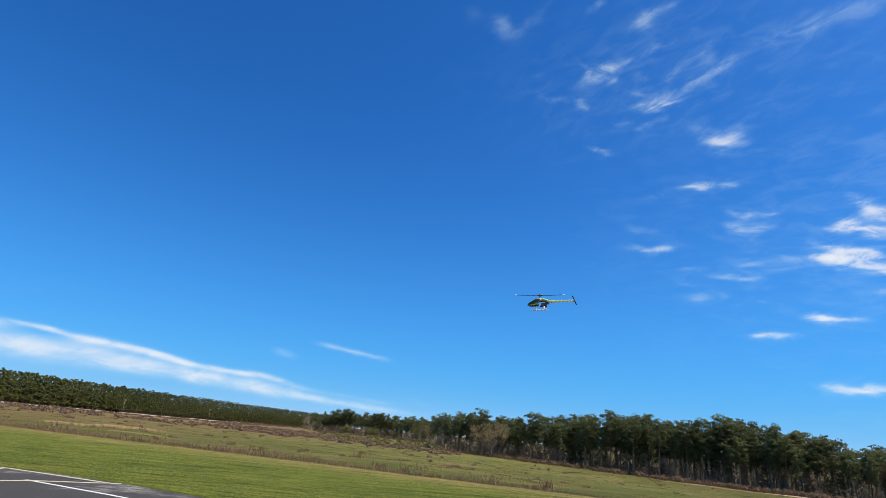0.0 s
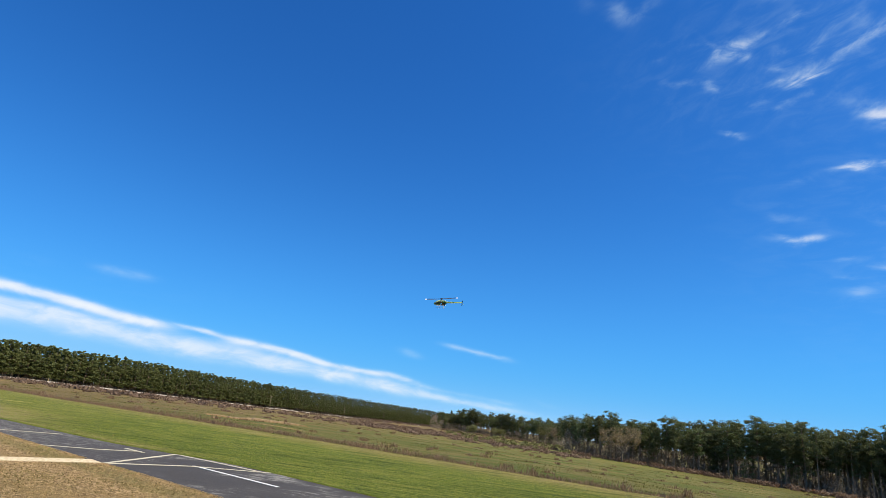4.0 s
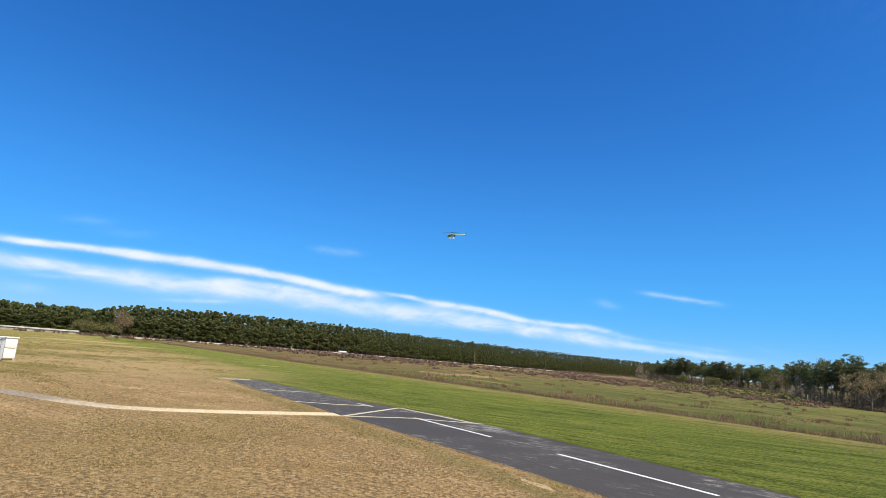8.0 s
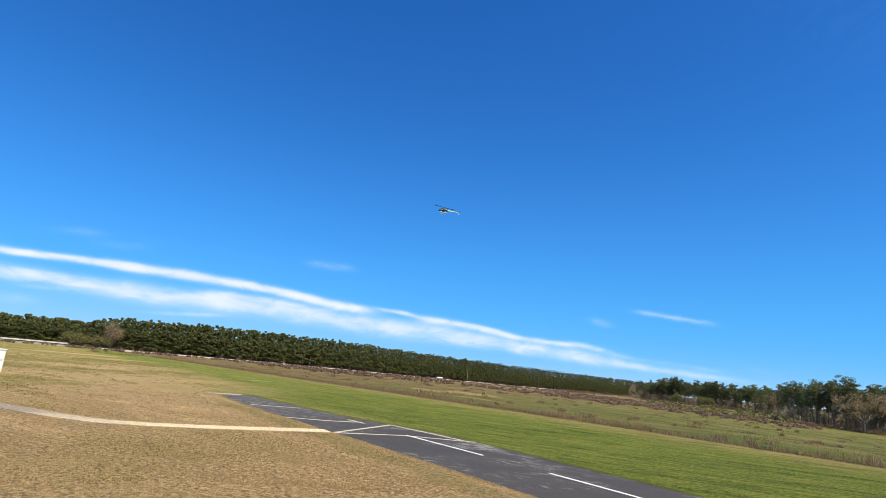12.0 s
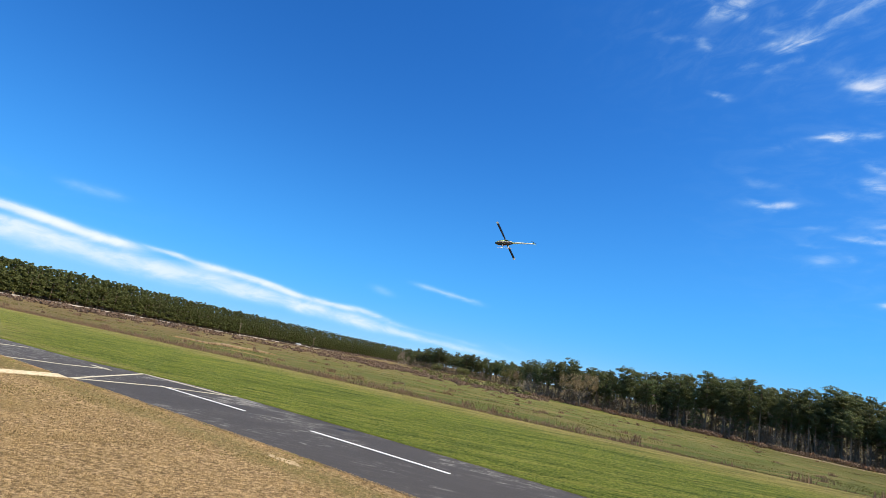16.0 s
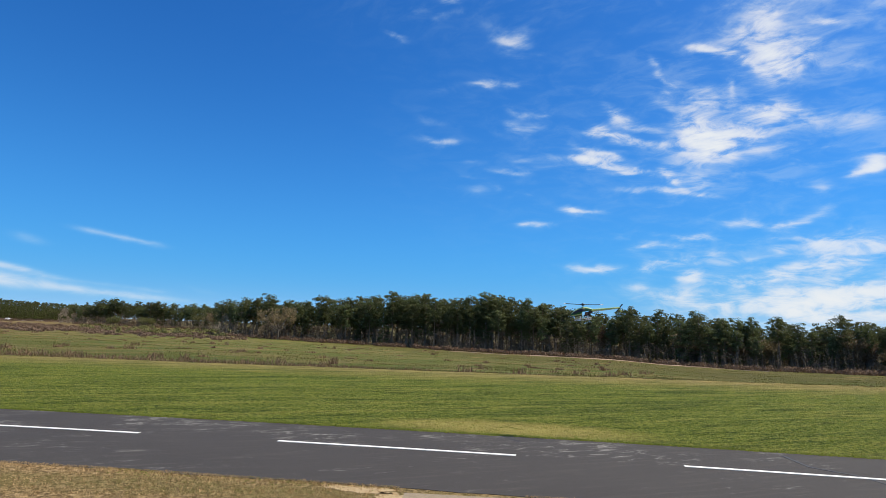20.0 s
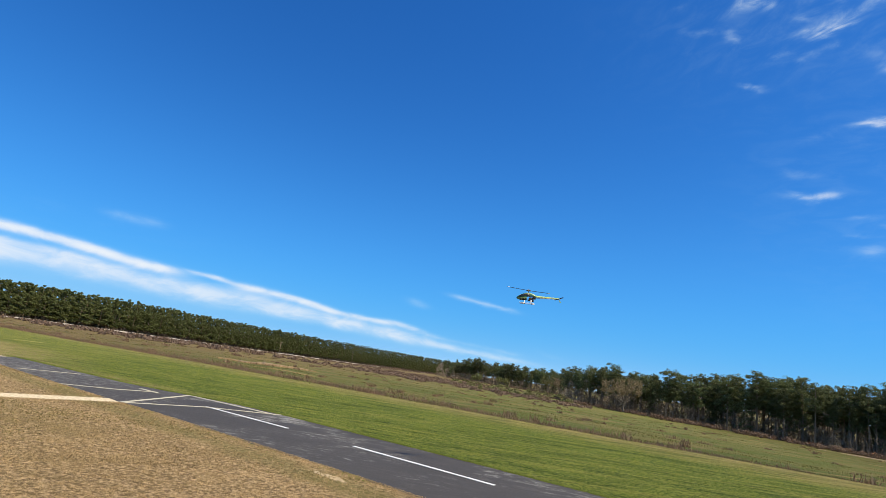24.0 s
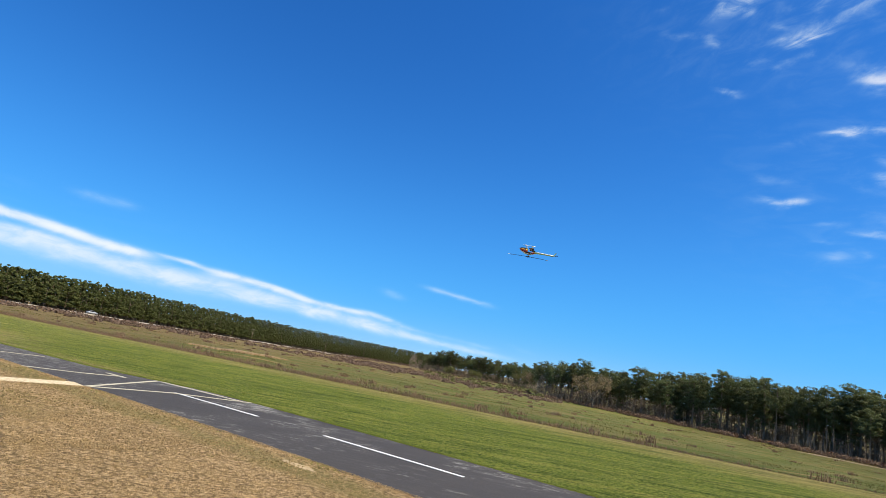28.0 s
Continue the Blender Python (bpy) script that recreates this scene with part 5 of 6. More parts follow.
def turf():
    rng = np.random.default_rng(51)
    hubs, each = 56000, 5
    a, d = np.radians(rng.uniform(-68, 50, hubs)), 4.0 + 18.0 * rng.uniform(0, 1, hubs) ** 1.5
    a, d = np.repeat(a, each), np.repeat(d, each)
    x = d * np.sin(a) + rng.normal(0, 0.02, len(a))
    y = d * np.cos(a) + rng.normal(0, 0.028, len(a))

    def clear(x, y):
        """Off the runway and the walks."""
        ok = (y < near_edge(x) - 0.03) | (y > far_edge(x) + 0.03) | (x < -22.0)
        for pts, w in (((( -10.75, 12.35), (-12.2, 9.8), (-13.8, 7.97), (-15.7, 7.5), (-18.0, 7.2), (-26.0, 5.6)), 0.47), (((2.5, 5.8), (1.0, 2.7)), 0.68)):
            for p, q in zip(pts, pts[1:]):
                px, py = q[0] - p[0], q[1] - p[1]
                k = np.clip(((x - p[0]) * px + (y - p[1]) * py) / (px * px + py * py), 0, 1)
                ok &= np.hypot(x - p[0] - k * px, y - p[1] - k * py) > w
        return ok
    side = y < near_edge(x) + 0.5
    near = side & clear(x, y)
    xd = rng.uniform(-22, 12, 30000)
    yd = near_edge(xd) - np.abs(rng.normal(0, 0.10, 30000)) + 0.06
    ok = clear(xd, yd - 0.12)
    xd, yd = np.concatenate([x[near], xd[ok]]), np.concatenate([y[near], yd[ok]])
    v, f = blades(rng, xd, yd, np.zeros(len(xd)) - 0.005, rng.uniform(0.008, 0.030, len(xd)), 0.014, 1.6)
    tagged(new("dormant_turf", mesh_of("dormant_turf", v, f, DRY_BLADE)), "short tan dormant grass on the near side", "grass", kind="stuff")
    # coarser tufts farther off, where the turf shows as flecks
    count = 70000
    a, d = np.radians(rng.uniform(-70, 5, count)), 9.0 + 70.0 * rng.uniform(0, 1, count) ** 1.5
    xt, yt = d * np.sin(a), d * np.cos(a)
    tan = yt + 0.46 * xt < 9.0 + np.maximum(-20 - xt, 0) * 0.12 + rng.normal(0, 1.0, count)
    clumped = np.array([noise.noise(Vector((p * 0.22 + q * 0.08, q * 0.55, 2.0))) for p, q in zip(xt, yt)]) + rng.normal(0, 0.22, count)
    xt, yt, clumped, d = (k[tan & clear(xt, yt) & (yt < mown_edge(xt))] for k in (xt, yt, clumped, d))
    for name, pick, mat, label in (("tan_tufts", clumped > 0.28, TAN_BLADE, "pale tan tufts scattered over the dormant turf"), ("olive_tufts", clumped < -0.30, FIELD_BLADE, "dull olive tufts scattered over the dormant turf")):
        m = int(pick.sum())
        xs, ys, ds = np.repeat(xt[pick], 4), np.repeat(yt[pick], 4), np.repeat(d[pick], 4)
        v, f = blades(rng, xs + rng.normal(0, 0.05, 4 * m), ys + rng.normal(0, 0.05, 4 * m), np.zeros(4 * m) - 0.004, rng.uniform(0.014, 0.038, 4 * m) * (0.7 + ds * 0.012), 0.018 + ds * 0.0009, 1.6)
        tagged(new(name, mesh_of(name, v, f, mat)), label, "grass", kind="stuff")
    hubs = rng.uniform(-30, 26, 12000)
    x = np.repeat(hubs, 8) + rng.normal(0, 0.04, 96000)
    y = far_edge(x) + np.repeat(rng.exponential(3.6, 12000), 8) + rng.normal(0, 0.03, 96000)
    keep = clear(x, y) & (y < mown_edge(x))
    # a green fringe also creeps over the near edge of the asphalt
    xe = rng.uniform(-22, 12, 26000)
    ye = near_edge(xe) - np.abs(rng.normal(0, 0.13, 26000)) + 0.07
    g = (np.array([noise.noise(Vector((p * 0.8, 0.0, 5.0))) for p in xe]) > rng.uniform(-0.15, 0.5, len(xe))) & clear(xe, ye - 0.12)
    x, y = np.concatenate([x[keep], xe[g]]), np.concatenate([y[keep], ye[g]])
    tall = rng.uniform(0.006, 0.020, len(x))
    # the uncut fringe along the far edge of the asphalt
    xf = rng.uniform(-22, 26, 26000)
    yf = far_edge(xf) + np.abs(rng.normal(0, 0.09, 26000)) - 0.05
    x, y, tall = np.concatenate([x, xf]), np.concatenate([y, yf]), np.concatenate([tall, rng.uniform(0.015, 0.05, 26000)])
    v, f = blades(rng, x, y, np.zeros(len(x)) - 0.005, tall, 0.022, 2.0)
    tagged(new("green_turf", mesh_of("green_turf", v, f, GREEN_BLADE)), "short green mown grass beyond the runway", "grass", kind="stuff")


def tracks():
    """Bare strips that lie on the falling ground: a sandy track along the wood and straw-coloured grass in the meadow."""
    for name, az0, az1, d0, d1, width, mat, label in (("sandy_track", 20.0, 50.0, -26.0, -20.0, 2.6, PINK_SAND, "pale pinkish sandy track along the wood's edge"),
                                                 ("straw_grass", -33.5, -24.5, 64.0, 74.0, 8.0, STRAW, "strip of orange straw-coloured dry grass in the meadow")):
        rng = np.random.default_rng(71)
        bm = bmesh.new()
        rings = []
        for i in range(61):
            k = i / 60
            az = az0 + (az1 - az0) * k
            d = d0 + (d1 - d0) * k + (table(LINE, az) if d0 < 0 else 0) + 1.2 * math.sin(k * 17)
            w = width * (0.06 + 0.94 * math.sin(math.pi * k)) * rng.uniform(0.45, 1.2) / 2
            ring = []
            for o, lift in ((-w, -0.1), (-w * 0.9, 0.10), (w * 0.9, 0.10), (w, -0.1)):
                x, y = (d + o) * math.sin(radians(az)), (d + o) * math.cos(radians(az))
                ring.append((x, y, float(fall(x, y)) + lift))
            rings.append(ring)
        loft(bm, rings, close=False)
        tagged(part(name, bm, mat), label, "ground", kind="structure")


# ---- fence, poles, rail ----
def fence():
    """A low mesh fence with steel posts, closed by white boards at its end."""
    root = tagged(new("fence"), "low grey mesh fence with steel posts and rails", "fence")
    a, b = Vector((-32.2, 12.75)), Vector((-18.0, 5.9))
    n = 8
    turn = math.atan2((b - a).y, (b - a).x)
    step = (b - a).length / n
    root.matrix_basis = pose(a.x, a.y, 0, 0, 0, math.degrees(turn))
    for i in range(n + 1):
        bm = bmesh.new()
        rod(bm, (i * step, 0, -0.05), (i * step, 0, 1.09), 0.032)
        bmesh.ops.create_uvsphere(bm, u_segments=8, v_segments=5, radius=0.038, matrix=Matrix.Translation((i * step, 0, 1.09)))
        part("post", bm, STEEL, root)
    for z in (0.06, 1.04):
        bm = bmesh.new()
        rod(bm, (0, 0, z), (n * step, 0, z), 0.02)
        part("rail", bm, STEEL, root)
    for i in range(n):
        bm = bmesh.new()
        for k in range(34):
            for up in (1, -1):
                x0 = i * step + (k - 8) * step / 18
                p, q = (x0, 0.0), (x0 + 0.98 * 0.5, 0.98)
                lo, hi = i * step + 0.03, (i + 1) * step - 0.03
                t0, t1 = max(0.0, (lo - p[0]) / 0.49), min(1.0, (hi - p[0]) / 0.49)
                if t1 - t0 < 0.03:
                    continue
                za, zb = (0.06 + 0.98 * t0, 0.06 + 0.98 * t1)
                if up < 0:
                    za, zb = 1.10 - za, 1.10 - zb
                rod(bm, (p[0] + 0.49 * t0, 0, za), (p[0] + 0.49 * t1, 0, zb), 0.0085, sides=3)
        part("wire_panel", bm, WIRE, root, "diamond wire mesh between two posts", smooth=False)
    board = tagged(new("white_board"), "white painted board panels on a frame by the fence", "panel")
    board.matrix_basis = pose(-33.05, 13.12, 0, 0, 0, 64)
    for i, (z, h) in enumerate(((0.32, 0.46), (0.82, 0.46))):
        bm = bmesh.new()
        box(bm, (0.96, 0.05, h), (0, 0, z), 0.01)
        part("panel", bm, WHITE_PAINT, board)
    for x in (-0.44, 0.44):
        bm = bmesh.new()
        box(bm, (0.07, 0.09, 1.12), (x, 0.06, 0.55), 0.008)
        part("leg", bm, WHITE_PAINT, board)
    bm = bmesh.new()
    box(bm, (1.04, 0.12, 0.06), (0, 0, 1.09), 0.01)
    part("cap", bm, WHITE_PAINT, board)


def utility_pole():
    root = tagged(new("utility_pole"), "weathered wooden utility pole beside the road", "pole", "poles along the road")
    bm = bmesh.new()
    rod(bm, (0, 0, -0.2), (0, 0, 7.2), 0.17, 0.11, 10)
    part("shaft", bm, POLE_WOOD, root)
    bm = bmesh.new()
    box(bm, (1.6, 0.1, 0.12), (0, 0.12, 6.7), 0.01)
    part("crossarm", bm, POLE_WOOD, root)
    for x in (-0.7, 0.7):
        bm = bmesh.new()
        rod(bm, (x, 0.12, 6.76), (x, 0.12, 6.95), 0.045, 0.03)
        part("insulator", bm, PLASTIC, root)
    spots = [(-28.2, 345.0), (-21.3, 405.0)]
    for i, (az, d) in enumerate(spots):
        x, y = d * math.sin(radians(az)), d * math.cos(radians(az))
        m = pose(x, y, float(fall(x, y)), 0, 0, 20)
        if i == 0:
            root.matrix_basis = m
        else:
            copy_thing(root, m)


def guard_rail():
    root = tagged(new("guard_rail"), "pale steel guard rail along the far road", "rail")
    bm = bmesh.new()
    pts, posts = [], []
    for d in range(8, 92, 4):
        x, y, turn = along_road(d)
        nx, ny = math.sin(radians(turn)), -math.cos(radians(turn))
        pts.append((x + nx * 4.2, y + ny * 4.2, float(fall(x, y)) + 0.35))
    rings = [[(p[0], p[1], p[2] + z) for z in (0.38, 0.5, 0.6, 0.72, 0.84)] for p in pts]
    rings = [[(q[0] + (0.05 if i % 2 else 0), q[1], q[2]) for i, q in enumerate(r)] + [(q[0] - 0.06, q[1], q[2]) for q in reversed(r)] for r in rings]
    loft(bm, rings)
    part("beam", bm, STEEL, root, smooth=False)
    for p in pts:
        bm = bmesh.new()
        box(bm, (0.12, 0.12, 1.0), (p[0] - 0.13, p[1], p[2] + 0.3), 0.01)
        part("post", bm, STEEL, root)


# ---- the cars on the far road ----
def car(paint, label):
    root = tagged(new("car"), label, "car", "cars on the far road")
    def profile(pts, half):
        bm = bmesh.new()
        rings = []
        for x, low, high, k in pts:
            w = half * k
            rings.append([(x, -w, low), (x, -w, high * 0.75 + low * 0.25), (x, -w * 0.9, high), (x, w * 0.9, high), (x, w, high * 0.75 + low * 0.25), (x, w, low)])
        rows = loft(bm, rings)
        bm.faces.new(rows[0])
        bm.faces.new(rows[-1])
        return bm
    part("body", profile(((2.3, 0.45, 0.62, 0.86), (2.2, 0.3, 0.78, 0.95), (1.1, 0.28, 0.94, 1.0), (-1.4, 0.28, 0.98, 1.0), (-2.15, 0.3, 1.0, 0.96), (-2.3, 0.45, 0.8, 0.88)), 0.92), paint, root)
    part("cabin_glass", profile(((1.15, 0.93, 0.96, 0.92), (0.35, 0.93, 1.40, 0.84), (-1.0, 0.93, 1.42, 0.84), (-1.85, 0.96, 1.02, 0.9)), 0.86), GLASS_DARK, root)
    bm = bmesh.new()
    box(bm, (1.5, 1.4, 0.05), (-0.32, 0, 1.43), 0.02)
    part("roof", bm, paint, root)
    for x in (1.4, -1.35):
        for y in (0.8, -0.8):
            bm = bmesh.new()
            rod(bm, (x, y - 0.1, 0.33), (x, y + 0.1, 0.33), 0.33, sides=16)
            wheel = part("wheel", bm, RUBBER, root)
            bm = bmesh.new()
            o = 0.105 if y > 0 else -0.105
            rod(bm, (x, y + o - 0.01, 0.33), (x, y + o + 0.01, 0.33), 0.2, sides=12)
            part("rim", bm, STEEL, wheel)
    for y in (0.62, -0.62):
        bm = bmesh.new()
        box(bm, (0.08, 0.3, 0.14), (2.24, y, 0.66), 0.02)
        part("headlight", bm, PLASTIC, root)
    return root


# ---- the model helicopter ----
def helicopter():
    """Nose along +x, port side +y, at its mast in the middle of the body. Returns the thing and its rotor."""
    root = tagged(new("model_helicopter"), "flying radio-controlled model helicopter with green and red canopy sides", "helicopter")
    shape = [(0.235, -0.030, 0.006, 0.006), (0.222, -0.026, 0.022, 0.020), (0.19, -0.018, 0.042, 0.036), (0.145, -0.008, 0.058, 0.050), (0.09, 0.004, 0.070, 0.060),
             (0.03, 0.012, 0.076, 0.064), (-0.03, 0.016, 0.072, 0.058), (-0.08, 0.018, 0.058, 0.044), (-0.12, 0.018, 0.040, 0.030), (-0.145, 0.018, 0.026, 0.022)]
    def skin(a0, a1, grow=0.0, rows=shape):
        """Part of the shell between two angles about the long axis (0 port, 90 up, 180 starboard)."""
        bm = bmesh.new()
        rings = []
        for x, z, h, w in rows:
            ring = []
            for i in range(9):
                a = radians(a0 + (a1 - a0) * i / 8)
                ring.append((x, math.cos(a) * (w + grow), z + math.sin(a) * (h + grow)))
            inner = [(x, p[1] * 0.9, z + (p[2] - z) * 0.9) for p in reversed(ring)]
            rings.append(ring + inner)
        ends = loft(bm, rings)
        bm.faces.new(ends[0])
        bm.faces.new(ends[-1])
        return bm
    fore = [row for row in shape if row[0] > -0.02]
    part("canopy_top", skin(52, 90), LIME, root, "cream and lime upper canopy on the port side")
    part("canopy_side", skin(2, 52), DEEP_GREEN, root, "deep green canopy flank on the port side")
    part("canopy_chin", skin(-36, 2, rows=fore), DEEP_GREEN, root, "deep green canopy chin on the port side")
    part("canopy_belly", skin(-144, -36, rows=fore), CARBON, root, "black open belly of the canopy")
    part("canopy_top", skin(90, 132), LIME, root, "cream and lime upper canopy on the starboard side")
    part("canopy_side", skin(132, 178), RED, root, "deep red canopy flank on the starboard side")
    part("canopy_chin", skin(178, 216, rows=fore), RED, root, "deep red canopy chin on the starboard side")
    part("window", skin(8, 50, 0.0025, shape[2:7]), CARBON, root, "near-black side window")
    part("window", skin(146, 176, 0.0025, shape[4:8]), GLASS_DARK, root, "dark tinted side window")
    part("stripe", skin(124, 142, 0.003, shape[1:9]), PLASTIC, root, "white stripe on the red side")
    part("stripe", skin(196, 214, 0.0022, fore[1:]), YELLOW, root, "yellow stripe on the red side")
    part("stripe", skin(-34, -16, 0.0022, fore[1:]), LIME, root, "lime stripe on the green side")
    bm = bmesh.new()
    box(bm, (0.075, 0.044, 0.085), (-0.075, 0, -0.045), 0.012)
    box(bm, (0.10, 0.040, 0.03), (-0.04, 0, -0.062), 0.008)
    box(bm, (0.07, 0.045, 0.05), (-0.115, 0, -0.01), 0.010)
    part("side_frame", bm, CARBON, root, "black carbon side frame")
    bm = bmesh.new()
    rod(bm, (-0.04, -0.034, -0.03), (-0.04, 0.034, -0.03), 0.028, sides=16)
    part("motor", bm, COPPER, root, "copper-coloured motor")
    bm = bmesh.new()
    rings = []
    for x, r in ((-0.10, 0.024), (-0.14, 0.026), (-0.3, 0.021), (-0.5, 0.0165), (-0.60, 0.015), (-0.615, 0.008)):
        rings.append([(x, math.cos(a) * r * 0.85, 0.016 + math.sin(a) * r) for a in np.linspace(0, 2 * math.pi, 12, endpoint=False)])
    ends = loft(bm, rings)
    bm.faces.new(ends[0])
    bm.faces.new(ends[-1])
    part("tail_boom", bm, BOOM, root, "tapered yellow-green tail boom")
    for side in (-1, 1):
        bm = bmesh.new()
        rings = []
        for x, r in ((-0.16, 0.026), (-0.3, 0.0215), (-0.5, 0.017), (-0.585, 0.0155)):
            arc = [(x, side * math.cos(a) * r * 0.88, 0.016 + math.sin(a) * r * 1.03) for a in np.linspace(-1.35, -0.35, 5)]
            rings.append(arc + [(x, y * 0.8, 0.016 + (z - 0.016) * 0.8) for x, y, z in reversed(arc)])
        ends = loft(bm, rings)
        bm.faces.new(ends[0])
        bm.faces.new(ends[-1])
        part("boom_stripe", bm, PLASTIC, root, "pale stripe along the lower boom")
    bm = bmesh.new()
    fin = [(-0.575, 0.02), (-0.60, 0.02), (-0.652, -0.062), (-0.634, -0.064)]
    loft(bm, [[(x, -0.003, z) for x, z in fin], [(x, 0.003, z) for x, z in fin]])
    bm.faces.new([v for v in bm.verts][:4])
    bm.faces.new([v for v in bm.verts][4:])
    part("tail_fin", bm, BOOM, root, "thin swept tail fin", smooth=False)
    for y in (0.075, -0.075):
        bm = bmesh.new()
        rod(bm, (0.15, y, -0.128), (-0.13, y, -0.128), 0.0045)
        rod(bm, (0.15, y, -0.128), (0.175, y, -0.116), 0.0045, 0.004)
        part("skid", bm, PLASTIC, root, "white skid tube")
        for x in (0.10, -0.09):
            bm = bmesh.new()
            rod(bm, (x - 0.028, y, -0.126), (x + 0.028, y, -0.127), 0.0085, sides=10)
            part("skid_sleeve", bm, TIP, root, "bright white skid sleeve")
        for x in (0.07, -0.06):
            bm = bmesh.new()
            s = 1 if y > 0 else -1
            pts = [(x, s * 0.018, -0.062), (x, s * 0.045, -0.070), (x, s * 0.066, -0.095), (x, y, -0.126)]
            rings = []
            for px, py, pz in pts:
                rings.append([(px + 0.010, py, pz - 0.005), (px + 0.010, py, pz + 0.005), (px - 0.010, py, pz + 0.005), (px - 0.010, py, pz - 0.005)])
            ends = loft(bm, rings)
            bm.faces.new(ends[0])
            bm.faces.new(ends[-1])
            part("strut", bm, PLASTIC, root, "white skid strut")
    bm = bmesh.new()
    rod(bm, (0, 0, 0.06), (0, 0, 0.135), 0.008)
    part("mast", bm, STEEL, root, "bare steel mast")
    bm = bmesh.new()
    box(bm, (0.10, 0.026, 0.022), (0, 0, 0), 0.005)
    rod(bm, (0, 0, -0.02), (0, 0, 0.022), 0.014)
    rotor = part("rotor_head", bm, CARBON, root, "black rotor head")
    for s in (1, -1):
        def blade(r0, r1):
            bm = bmesh.new()
            rings = []
            for k in (0.0, 0.5, 1.0):
                x = r0 + (r1 - r0) * k
                c = 0.021 if x > 0.09 else 0.013
                lift = 0.010 * (x / 0.48) ** 2
                rings.append([(s * x, s * (c + 0.004), lift), (s * x, s * 0.008, lift + 0.006), (s * x, -s * c, lift + 0.0005), (s * x, s * 0.008, lift - 0.005)])
            ends = loft(bm, rings)
            bm.faces.new(ends[0])
            bm.faces.new(ends[-1])
            return bm
        part("blade", blade(0.05, 0.435), GREY_BLADE, rotor, "dark grey rotor blade", smooth=False)
        part("blade_tip", blade(0.435, 0.48), TIP, rotor, "white blade tip", smooth=False)
    bm = bmesh.new()
    rod(bm, (0, -0.01, 0), (0, 0.012, 0), 0.010)
    tail = part("tail_rotor", bm, CARBON, root, "black tail rotor hub")
    for s in (1, -1):
        bm = bmesh.new()
        box(bm, (0.019, 0.003, 0.075), (0, 0.006, s * 0.05), 0.001)
        part("tail_blade", bm, GREY_BLADE, tail, "small grey tail blade")
    return root, rotor, tail


